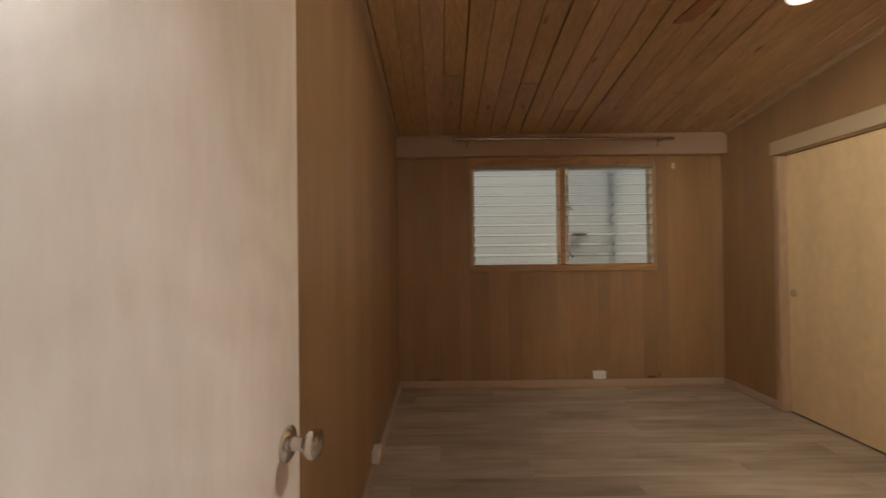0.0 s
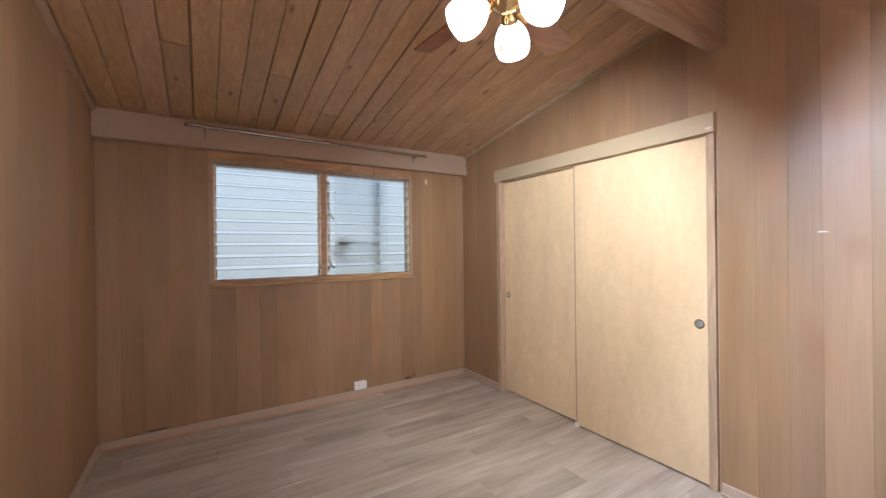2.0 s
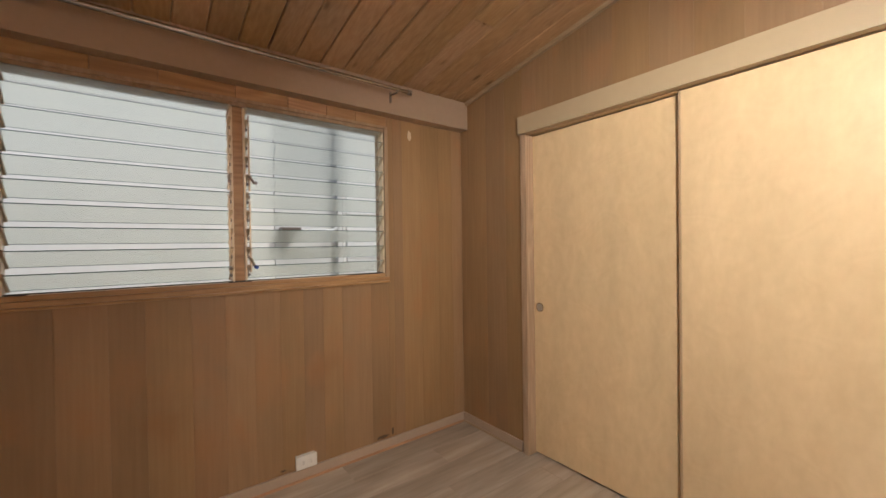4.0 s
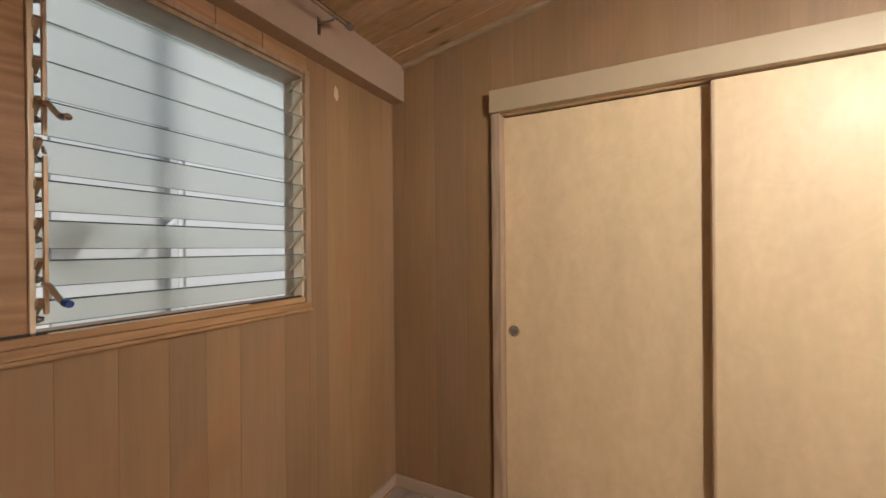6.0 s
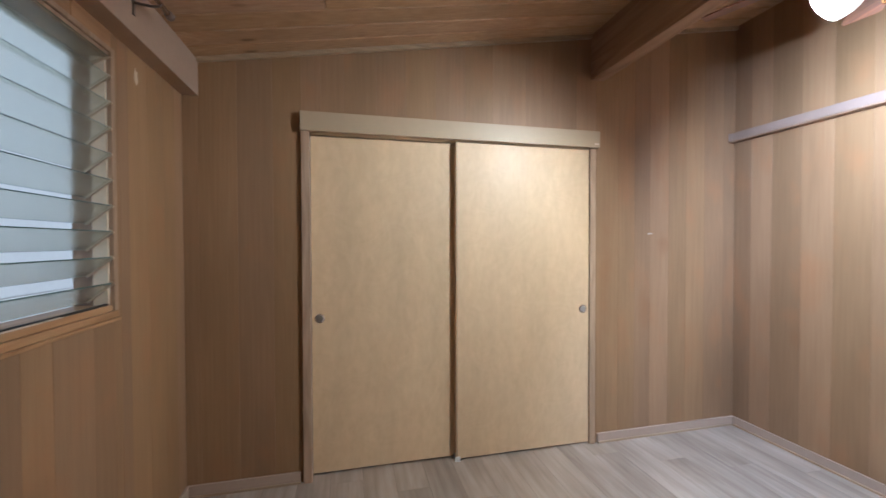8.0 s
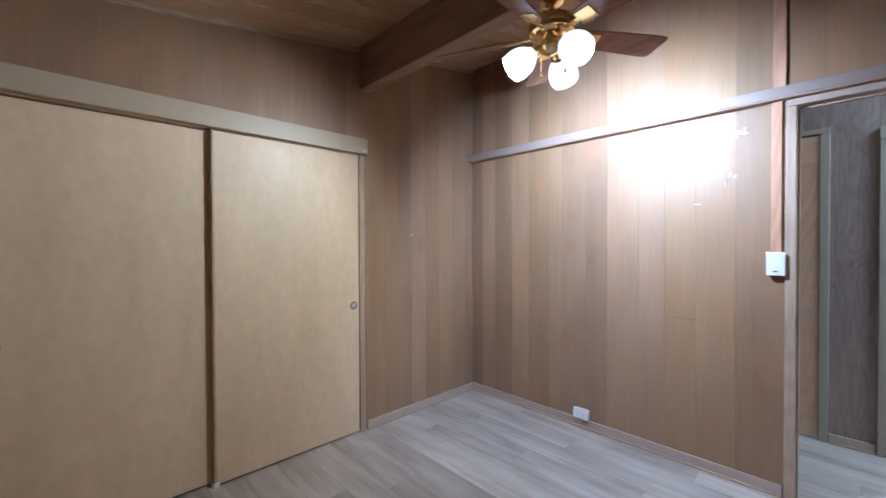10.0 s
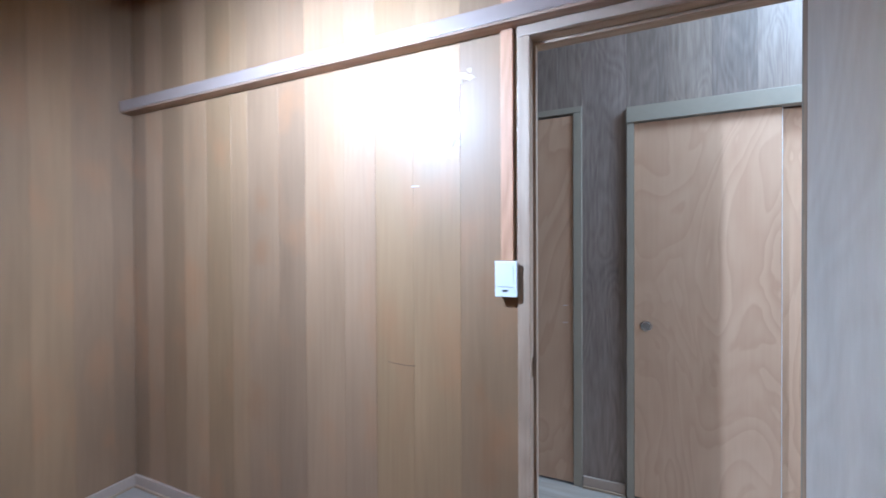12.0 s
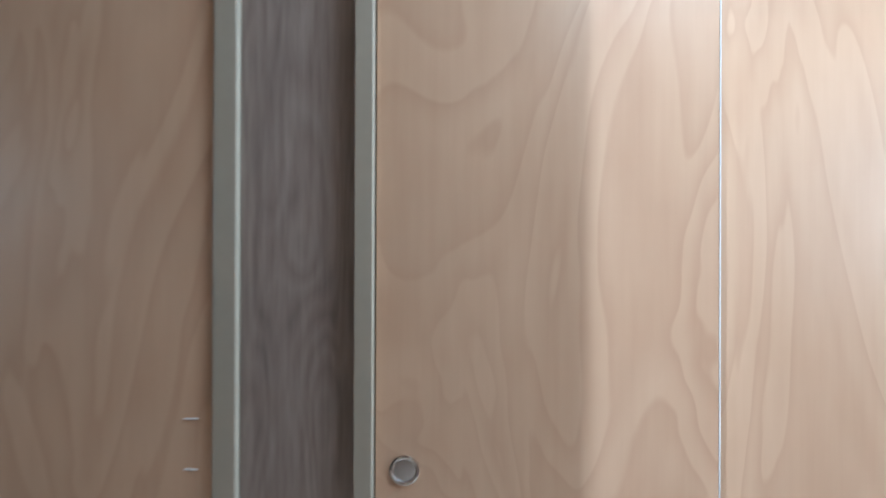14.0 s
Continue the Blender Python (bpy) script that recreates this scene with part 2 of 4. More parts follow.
def glass(name, colour, rough):
    m, n, l, b = graph(name)
    b.inputs["Base Color"].default_value = (*colour, 1)
    b.inputs["Transmission Weight"].default_value, b.inputs["IOR"].default_value = 1.0, 1.45
    geo, tex, rr = n.new("ShaderNodeNewGeometry"), n.new("ShaderNodeTexNoise"), n.new("ShaderNodeMapRange")
    tex.inputs["Scale"].default_value = 9
    l.new(geo.outputs["Position"], tex.inputs["Vector"])
    rr.inputs["To Min"].default_value, rr.inputs["To Max"].default_value = rough * 0.85, rough * 1.15
    l.new(tex.outputs["Fac"], rr.inputs["Value"])
    l.new(rr.outputs[0], b.inputs["Roughness"])
    return m


def glow(name, colour, strength):
    m, n, l, b = graph(name)
    b.inputs["Base Color"].default_value = (0.9, 0.88, 0.82, 1)
    b.inputs["Roughness"].default_value = 0.3
    b.inputs["Emission Color"].default_value = (*colour, 1)
    b.inputs["Emission Strength"].default_value = strength
    return m


EAST_X = 3.045
# old water and rust stains on the panels: place, radius, height to width
SPOTS = ((2.06, 0.0, 1.33, 0.06, 1.3), (2.05, 0.0, 1.56, 0.05, 1.2), (2.10, 0.0, 0.62, 0.07, 1.6), (0.96, 0.0, 1.20, 0.05, 1.5), (0.99, 0.0, 0.83, 0.025, 2.5),
         (1.06, 0.0, 1.86, 0.05, 2.0), (2.62, 0.0, 0.75, 0.05, 1.5), (0.95, 0.0, 0.55, 0.06, 3.0), (EAST_X, 0.62, 1.35, 0.05, 1.4), (EAST_X, 1.09, 1.2, 0.05, 8.0),
         (EAST_X, 0.78, 0.9, 0.05, 4.0), (2.40, 3.64, 0.12, 0.06, 1.3), (1.2, 3.64, 0.5, 0.10, 1.5), (2.0, 3.64, 0.6, 0.10, 1.5))
WALL = wood("panel_wood", (0.250, 0.149, 0.071), (0.345, 0.218, 0.110), "Z", rough=0.5, tone=0.15, hue=0.004, stain=0.22, figure=7.0, figure_mix=0.12, coat=0.05, bump=0.03, stretch=0.03, blush=0.45, contrast=(0.0, 1.0), spots=SPOTS)
HALL_WALL = wood("hall_panel_wood", (0.19, 0.14, 0.105), (0.31, 0.24, 0.185), "Z", rough=0.5, tone=0.14, hue=0.006, stain=0.3, figure=8.0, figure_mix=0.16, stretch=0.08, bump=0.04)
CEIL = wood("ceiling_wood", (0.37, 0.23, 0.115), (0.50, 0.335, 0.18), "Y", rough=0.5, tone=0.13, hue=0.008, stain=0.25, figure=7.0, figure_mix=0.15, bump=0.05, knots=0.8, island=True)
CEIL_PALE = wood("pale_ceiling_wood", (0.44, 0.33, 0.20), (0.60, 0.47, 0.31), "Y", rough=0.5, tone=0.15, hue=0.006, stain=0.2, figure=7.0, figure_mix=0.15, bump=0.05, island=True)
BIRCH = wood("birch_veneer", (0.60, 0.435, 0.24), (0.74, 0.565, 0.34), "Z", rough=0.5, grain=22, tone=0.04, hue=0.004, stain=0.14, figure=3.2, figure_mix=0.10, stretch=0.5, bump=0.02, coat=0.03, contrast=(0.1, 0.9))
LAUAN = plywood("rotary_plywood", (0.36, 0.205, 0.115), (0.62, 0.42, 0.265))
DOOR = wood("pale_door_veneer", (0.66, 0.57, 0.48), (0.80, 0.73, 0.65), "Z", rough=0.4, grain=40, tone=0.03, hue=0.003, stain=0.2, figure=2.0, figure_mix=0.25, stretch=0.25, bump=0.01, coat=0.2, contrast=(0.1, 0.9))
FLOOR = wood("vinyl_plank", (0.285, 0.228, 0.178), (0.47, 0.40, 0.33), "X", rough=0.22, grain=24, tone=0.07, hue=0.004, stain=0.5, figure=5, figure_mix=0.06, stretch=0.07, bump=0.02, contrast=(0.15, 0.85))
TRIM = wood("trim_wood", (0.33, 0.225, 0.14), (0.46, 0.335, 0.22), "Z", rough=0.45, grain=80, tone=0.06, hue=0.004, stain=0.15, figure_mix=0.2)
TRIM_X = wood("trim_wood_x", (0.33, 0.225, 0.14), (0.46, 0.335, 0.22), "X", rough=0.45, grain=80, tone=0.06, hue=0.004, stain=0.15, figure_mix=0.2)
TRIM_Y = wood("trim_wood_y", (0.33, 0.235, 0.14), (0.46, 0.345, 0.22), "Y", rough=0.45, grain=80, tone=0.06, hue=0.004, stain=0.15, figure_mix=0.2)
CEDAR = wood("raw_cedar", (0.38, 0.20, 0.105), (0.52, 0.295, 0.165), "Z", rough=0.55, grain=80, tone=0.05, hue=0.004, stain=0.2, figure_mix=0.25)
CEDAR_X = wood("raw_cedar_x", (0.36, 0.19, 0.10), (0.50, 0.28, 0.155), "X", rough=0.55, grain=80, tone=0.05, hue=0.004, stain=0.2, figure_mix=0.25)
SILL = wood("window_wood", (0.34, 0.19, 0.085), (0.50, 0.31, 0.15), "X", rough=0.45, grain=70, tone=0.1, hue=0.006, stain=0.3, figure_mix=0.3)
BEAM = wood("beam_wood", (0.24, 0.145, 0.09), (0.36, 0.235, 0.15), "X", rough=0.5, grain=60, tone=0.03, hue=0.003, stain=0.25, figure_mix=0.3)
BLADE = wood("blade_wood", (0.14, 0.045, 0.02), (0.27, 0.10, 0.045), "X", rough=0.3, grain=60, tone=0.05, hue=0.004, stain=0.2, figure_mix=0.3, coat=0.3)
PAINT = plain("beige_paint", (0.40, 0.295, 0.215), 0.5, grain=30)
HEADER = plain("tan_header_paint", (0.43, 0.335, 0.215), 0.45, grain=25, vary=0.07)
RAIL = plain("taupe_paint", (0.30, 0.225, 0.185), 0.45, grain=30)
BASE = plain("baseboard_paint", (0.42, 0.32, 0.245), 0.45, grain=40)
HALL_TRIM = plain("grey_green_stain", (0.335, 0.28, 0.205), 0.5, grain=40)
WHITE = plain("white_plastic", (0.78, 0.76, 0.72), 0.35, vary=0.04)
SLOT = plain("dark_slot", (0.03, 0.028, 0.025), 0.6)
STEEL = plain("brushed_steel", (0.72, 0.70, 0.67), 0.16, 1.0, vary=0.06)
CUP = plain("shaded_steel_cup", (0.50, 0.48, 0.45), 0.35, 0.9, vary=0.12)
BRASS = plain("polished_brass", (0.80, 0.58, 0.25), 0.18, 1.0, vary=0.08)
BRONZE = plain("tarnished_aluminium", (0.58, 0.47, 0.33), 0.32, 0.8, vary=0.15)
CHANNEL = plain("pale_brass_channel", (0.80, 0.69, 0.52), 0.35, 0.2, vary=0.15)
ROD = plain("rod_steel", (0.42, 0.38, 0.35), 0.22, 1.0, vary=0.08)
DARKMETAL = plain("dark_rod_metal", (0.24, 0.21, 0.19), 0.3, 0.9)
BLUE = plain("blue_tape", (0.03, 0.07, 0.30), 0.5)
PUTTY = plain("putty", (0.66, 0.55, 0.42), 0.6, grain=90)
SCAR = plain("paint_scar", (0.43, 0.32, 0.235), 0.5, grain=120, vary=0.15)
FRIDGE = plain("grey_enamel", (0.11, 0.135, 0.13), 0.5, 0.0, grain=150, vary=0.05)
FRIDGE_FRONT = plain("fridge_front", (0.45, 0.47, 0.48), 0.35, 0.2, vary=0.05)
CABINET = plain("white_cabinet_paint", (0.82, 0.84, 0.82), 0.4, vary=0.03)
SIDING = plain("siding_paint", (0.82, 0.81, 0.75), 0.6, grain=20)
GREY_WALL = plain("grey_render", (0.62, 0.62, 0.58), 0.8, grain=14)
SOIL = plain("outdoor_ground", (0.22, 0.21, 0.19), 0.9, grain=8, vary=0.3)
FROST = glass("frosted_glass", (0.87, 0.90, 0.84), 0.17)
EDGE = plain("ground_glass_edge", (0.09, 0.14, 0.115), 0.3, vary=0.1)
SHADE = glow("lit_opal_glass", (1.0, 0.88, 0.72), SHADE_GLOW)


# ---- mesh helpers ----
def box(bm, x0, x1, y0, y1, z0, z1, bevel=0.0):
    made = bmesh.ops.create_cube(bm, size=1.0)["verts"]
    for v in made:
        v.co = Vector(((x0 + x1) / 2 + v.co.x * (x1 - x0), (y0 + y1) / 2 + v.co.y * (y1 - y0), (z0 + z1) / 2 + v.co.z * (z1 - z0)))
    if bevel:
        edges = list({e for v in made for e in v.link_edges})
        bmesh.ops.bevel(bm, geom=edges, offset=bevel, segments=2, affect="EDGES", profile=0.6)
    return made


def boxes(*rows, bevel=0.0):
    bm = bmesh.new()
    for r in rows:
        box(bm, *r, bevel=bevel)
    return bm


def lathe(profile, steps=32, m=Matrix()):
    """Turn (radius, height) pairs about z."""
    bm = bmesh.new()
    rings = []
    for r, z in profile:
        rings.append([bm.verts.new(m @ Vector((r * math.cos(2 * math.pi * i / steps), r * math.sin(2 * math.pi * i / steps), z))) for i in range(steps)])
    for a, b in zip(rings, rings[1:]):
        for i in range(steps):
            bm.faces.new((a[i], a[(i + 1) % steps], b[(i + 1) % steps], b[i]))
    for ring, flip in ((rings[0], True), (rings[-1], False)):
        if sum((ring[0].co - v.co).length for v in ring) > 1e-5:
            bm.faces.new(ring[::-1] if flip else ring)
    bmesh.ops.remove_doubles(bm, verts=bm.verts, dist=1e-6)
    bmesh.ops.recalc_face_normals(bm, faces=bm.faces)
    return bm


def tube(points, radius, steps=12):
    """A round bar along points."""
    bm = bmesh.new()
    rings = []
    pts = [Vector(p) for p in points]
    for i, p in enumerate(pts):
        way = (pts[min(i + 1, len(pts) - 1)] - pts[max(i - 1, 0)]).normalized()
        q = way.to_track_quat("Z", "Y")
        rings.append([bm.verts.new(p + q @ Vector((radius * math.cos(2 * math.pi * k / steps), radius * math.sin(2 * math.pi * k / steps), 0))) for k in range(steps)])
    for a, b in zip(rings, rings[1:]):
        for k in range(steps):
            bm.faces.new((a[k], a[(k + 1) % steps], b[(k + 1) % steps], b[k]))
    bm.faces.new(rings[0][::-1])
    bm.faces.new(rings[-1])
    bmesh.ops.recalc_face_normals(bm, faces=bm.faces)
    return bm


def part(name, bm, material, parent=None, label="", smooth=False):
    me = bpy.data.meshes.new(name)
    bm.to_mesh(me)
    bm.free()
    me.materials.append(material)
    if smooth:
        me.shade_smooth()
        me.set_sharp_from_angle(angle=radians(38))
    ob = new(name, me)
    if parent is not None:
        ob.parent = parent
        ob.matrix_parent_inverse = Matrix()
        ob.matrix_basis = parent.matrix_world.inverted() if parent.parent is None else Matrix()
    if label:
        ob["label"] = label
    return ob


def thing(name, at, label, category, group="", kind=""):
    """An empty at the thing's base; parts are given in world metres."""
    ob = new(name)
    ob.empty_display_size = 0.05
    ob.location = at
    ob.matrix_world = Matrix.Translation(at)
    return tagged(ob, label, category, group, kind)


def setting(name, bm, material, label, smooth=False):
    return tagged(part(name, bm, material, None, "", smooth), label, kind="structure")


# ---- plan ----
EAST, NORTH, HALL, CORE = 3.045, 3.64, -0.975, 0.012
EAVE_Z, PITCH = 2.945, 0.168
HIGH = 3.3


def ceil_z(y):
    return EAVE_Z - PITCH * y


WIN = (0.70, 2.392, 1.138, 2.043)
CLO = (1.215, 3.00, 1.99)
DW = (0.047, 0.805, 2.055)

# ---- large structure ----
def sloped(bm, x0, x1, y0, y1, z0):
    """A block whose top follows the sloping ceiling."""
    for v in box(bm, x0, x1, y0, y1, z0, z0 + 1.0):
        if v.co.z > z0 + 0.5:
            v.co.z = ceil_z(v.co.y) + 0.03


T = 0.11
core = bmesh.new()
box(core, -T, EAST + T, NORTH + CORE, NORTH + 0.12, -0.05, WIN[2] - 0.025)
box(core, -T, WIN[0] - 0.025, NORTH + CORE, NORTH + 0.12, WIN[2] - 0.025, 2.36)
box(core, WIN[1] + 0.025, EAST + T, NORTH + CORE, NORTH + 0.12, WIN[2] - 0.025, 2.36)
box(core, WIN[0] - 0.025, WIN[1] + 0.025, NORTH + CORE, NORTH + 0.12, WIN[3] + 0.025, 2.36)
wall_north = setting("wall_north", core, TRIM, "tan wood-panelled wall with a louvred window in it")

core = bmesh.new()
sloped(core, EAST + CORE, EAST + T, -T, CLO[0] - 0.03, -0.05)
sloped(core, EAST + CORE, EAST + T, CLO[1] + 0.03, NORTH + CORE, -0.05)
sloped(core, EAST + CORE, EAST + T, CLO[0] - 0.03, CLO[1] + 0.03, CLO[2] + 0.02)
wall_east = setting("wall_east", core, TRIM, "tan wood-panelled wall around a built-in closet")

core = bmesh.new()
sloped(core, -T, -CORE, -T, NORTH + CORE, -0.05)
wall_west = setting("wall_west", core, TRIM, "tan wood-panelled wall behind the open door")

core = bmesh.new()
sloped(core, -CORE, DW[0] - 0.02, -T + CORE, -CORE, -0.05)
sloped(core, DW[1] + 0.02, EAST + CORE, -T + CORE, -CORE, -0.05)
sloped(core, DW[0] - 0.02, DW[1] + 0.02, -T + CORE, -CORE, DW[2] + 0.02)
wall_south = setting("wall_south", core, TRIM, "tan wood-panelled wall with the bedroom doorway")

HC = (-1.35, 0.45, 1.995)
HD = (0.755, 1.395, 2.085)
core = bmesh.new()
for r in ((-2.6, HC[0] - 0.02, -0.05, HIGH), (HC[1] + 0.02, HD[0] - 0.004, -0.05, HIGH), (HD[1] + 0.01, 1.53, -0.05, HIGH), (HC[0] - 0.02, HC[1] + 0.02, HC[2] + 0.02, HIGH), (HD[0] - 0.004, HD[1] + 0.01, HD[2], HIGH)):
    box(core, r[0], r[1], HALL - T, HALL - CORE, r[2], r[3])
wall_hall = setting("wall_hall", core, HALL_WALL, "grey-brown panelled hallway wall with doors")

core = boxes((-2.72, -2.6, HALL - T, -0.86, -0.05, HIGH), (-2.72, -2.6, -0.14, 0.0, -0.05, HIGH), (-2.72, -2.6, -0.86, -0.14, -0.05, 1.3),
             (-2.72, -2.6, -0.86, -0.14, 2.2, HIGH), (-2.6, -T, -T + CORE, -CORE, -0.05, HIGH))
setting("wall_hall_end", core, HALL_WALL, "plain wood wall closing the hallway")
core = boxes((1.86, 1.98, -6.32, -1.60, -0.05, HIGH), (1.42, 1.53, -1.52, HALL - T, -0.05, HIGH), (1.42, 1.98, -1.60, -1.52, -0.05, HIGH), (1.98, 6.5, -6.32, -6.2, -0.05, HIGH),
             (6.38, 6.5, -6.2, 0.0, -0.05, HIGH),
             (EAST + T, 3.75, -T + CORE, 0.0, -0.05, HIGH), (5.85, 6.38, -T + CORE, 0.0, -0.05, HIGH), (3.75, 5.85, -T + CORE, 0.0, -0.05, 1.05), (3.75, 5.85, -T + CORE, 0.0, 2.35, HIGH))
setting("wall_kitchen", core, TRIM, "tan wood wall of the kitchen")
core = boxes((EAST + T, 3.72, CLO[0] - 0.1, CLO[0] - 0.05, -0.05, 2.3), (EAST + T, 3.72, CLO[1] + 0.05, CLO[1] + 0.1, -0.05, 2.3),
             (3.72, 3.77, CLO[0] - 0.1, CLO[1] + 0.1, -0.05, 2.3), (EAST + T, 3.72, CLO[0] - 0.05, CLO[1] + 0.05, 2.25, 2.3))
setting("wall_closet", core, TRIM, "inner walls of the built-in closet")
core = boxes((HC[0] - 0.06, HC[0], -1.7, HALL - T, -0.05, 2.3), (HC[1], HC[1] + 0.06, -1.7, HALL - T, -0.05, 2.3), (HC[0] - 0.06, HC[1] + 0.06, -1.76, -1.7, -0.05, 2.3),
             (HC[0], HC[1], -1.7, HALL - T, 2.24, 2.3))
setting("wall_hall_closet", core, TRIM, "inner walls of the hallway closet")

floor = setting("floor", boxes((-2.72, 6.5, -6.32, 0.0, -0.06, -0.009), (-T, 3.77, 0.0, NORTH + 0.12, -0.06, -0.009)), SLOT, "pale grey-brown wood-look vinyl plank floor")
setting("outer_roof", boxes((-2.9, 6.7, -6.5, -1.04, 3.36, 3.44)), TRIM, "roof over the kitchen")


def slab_data(w, l, t, c):
    """A board lying on z = 0: width along x, length along y, its upper edges eased by c."""
    co, faces = [], []
    for d, z in ((0, -t), (0, -c), (c, 0)):
        co += [(d, d, z), (w - d, d, z), (w - d, l - d, z), (d, l - d, z)]
    for a in (0, 4):
        for i in range(4):
            j = (i + 1) % 4
            faces.append((a + i, a + j, a + 4 + j, a + 4 + i))
    faces.append((8, 9, 10, 11))
    return co, faces


meshes = {}


def slab(name, parent, w, l, t, c, m, material):
    key = (name, round(w, 3), round(l, 3), material.name)
    if key not in meshes:
        me = bpy.data.meshes.new(name)
        co, faces = slab_data(w, l, t, c)
        me.from_pydata(co, [], faces)
        me.materials.append(material)
        meshes[key] = me
    ob = new(name, meshes[key])
    ob.parent = parent
    ob.matrix_basis = m
    return ob


def axes(origin, across, along, out):
    m = Matrix((across, along, out)).transposed().to_4x4()
    m.translation = origin
    return m


def joined_slabs(rows, t, c):
    """Many boards as one mesh: rows of (width, length, pose)."""
    co, faces = [], []
    for w, l, m in rows:
        a, f = slab_data(w, l, t, c)
        n0 = len(co)
        co += [tuple(m @ Vector(v)) for v in a]
        faces += [tuple(i + n0 for i in q) for q in f]
    me = bpy.data.meshes.new("boards")
    me.from_pydata(co, [], faces)
    bm = bmesh.new()
    bm.from_mesh(me)
    return bm


rng = random.Random(4)


def edges_between(a, b, known=(), low=0.135, high=0.195):
    out = [a] + [k for k in sorted(known) if a < k < b] + [b]
    full = []
    for p, q in zip(out, out[1:]):
        full.append(p)
        while q - full[-1] > high + 0.06:
            full.append(full[-1] + rng.uniform(low, high))
    return full + [b]


def panel(parent, side, at, a, b, z0, z1, known=(), material=None, joint=0.0003):
    """Upright boards on one side of a wall, from a to b; z1 is a height or a function of the place along the wall."""
    e = edges_between(a, b, known)
    for p, q in zip(e, e[1:]):
        top = z1((p + q) / 2) if callable(z1) else z1
        proud = rng.uniform(-0.0006, 0.0)
        w = q - p - joint
        if side == "north":
            m = axes((p, at - proud, z0), (1, 0, 0), (0, 0, 1), (0, -1, 0))
        elif side == "south":
            m = axes((q, at + proud, z0), (-1, 0, 0), (0, 0, 1), (0, 1, 0))
        elif side == "east":
            m = axes((at - proud, q, z0), (0, -1, 0), (0, 0, 1), (-1, 0, 0))
        else:
            m = axes((at + proud, p, z0), (0, 1, 0), (0, 0, 1), (1, 0, 0))
        slab("board", parent, w, top - z0, 0.013, 0.0006, m, material or WALL)


# ceilings: tongue-and-groove boards, one mesh each
def ceiling_rows(x0, x1, y0, y1, wide, slope):
    rows, x = [], x0
    fall = Vector((0, 1, -PITCH if slope else 0)).normalized()
    out = Vector((1, 0, 0)).cross(fall) * -1
    n = 0
    while x < x1:
        cuts = [y0, y1] if rng.random() < 0.6 or y1 - y0 < 1.4 else [y0, rng.uniform(y0 + 0.8, y1 - 0.5), y1]
        gap = 0.0075 if n % 4 == 1 else rng.choice((0.0022, 0.003, 0.0042))
        for p, q in zip(cuts, cuts[1:]):
            z = ceil_z(p) if slope else 3.13
            k = math.sqrt(1 + PITCH ** 2) if slope else 1.0
            m = axes((x + wide, p, z), (-1, 0, 0), fall, out)
            rows.append((wide - gap, (q - p) * k - 0.0015, m))
        x += wide
        n += 1
    return rows


ceiling = setting("ceiling", joined_slabs(ceiling_rows(-0.114, EAST + T, -0.011, NORTH + 0.12, 0.1379, True), 0.02, 0.005), CEIL, "knotty tongue-and-groove wood ceiling")
setting("ceiling_hall", joined_slabs(ceiling_rows(-2.6, -1.1, HALL - T, -T + CORE, 0.132, True) + ceiling_rows(-0.4, 6.4, HALL - T, -T + CORE, 0.132, True) + ceiling_rows(-1.1, -0.4, HALL - T, -0.78, 0.132, True) + ceiling_rows(-1.1, -0.4, -0.22, -T + CORE, 0.132, True), 0.02, 0.005), CEIL, "dark wood board ceiling of the hallway")
setting("ceiling_kitchen", joined_slabs(ceiling_rows(1.53, 6.4, -6.2, HALL - T, 0.132, False), 0.02, 0.006), CEIL_PALE, "pale wood board ceiling of the kitchen")
bm = bmesh.new()
for v in box(bm, -T - 0.05, 3.9, -1.15, NORTH + 0.4, 0, 0.08):
    v.co.z += ceil_z(v.co.y) + 0.03
setting("roof_deck", bm, TRIM, "roof deck above the board ceiling")

beam = setting("beam", boxes((0.0, EAST, 1.11, 1.205, 2.447, 2.76), bevel=0.004), BEAM, "dark brown wooden ceiling beam carrying the fan")

# trim along the slope of the ceiling
for x0, x1, name in ((EAST - 0.022, EAST, "trim_ceiling_east"), (0.0, 0.022, "trim_ceiling_west")):
    bm = bmesh.new()
    for a, b in ((0.0, 1.108), (1.207, 3.56)):
        for v in box(bm, x0, x1, a, b, -0.026, -0.001):
            v.co.z += ceil_z(v.co.y)
    setting(name, bm, TRIM_Y, "thin tan trim along the ceiling edge")

setting("soffit", boxes((0.0, EAST, 3.56, NORTH + CORE, 2.147, 2.335), (0.0, EAST, 3.568, NORTH, 2.335, 2.353), bevel=0.002), PAINT, "beige painted header box above the window")
rail = setting("picture_rail", boxes((0.0, EAST, 0.0, 0.062, 2.100, 2.155), bevel=0.003), RAIL, "taupe painted wooden rail across the wall")
# brown wood here also carries the shade under the rail
part("rail_underside", boxes((0.0, EAST, 0.0, 0.058, 2.092, 2.0998)), BEAM, rail, "bare brown underside, the rail's shade in its colour")
setting("trim_post", boxes((0.848, 0.90, 0.0, 0.02, 2.155, 2.93), bevel=0.002), CEDAR, "orange cedar strip above the rail")
setting("trim_conduit", boxes((0.862, 0.905, 0.0, 0.016, 1.30, 2.092), bevel=0.002), CEDAR, "orange cedar strip covering the switch cable")

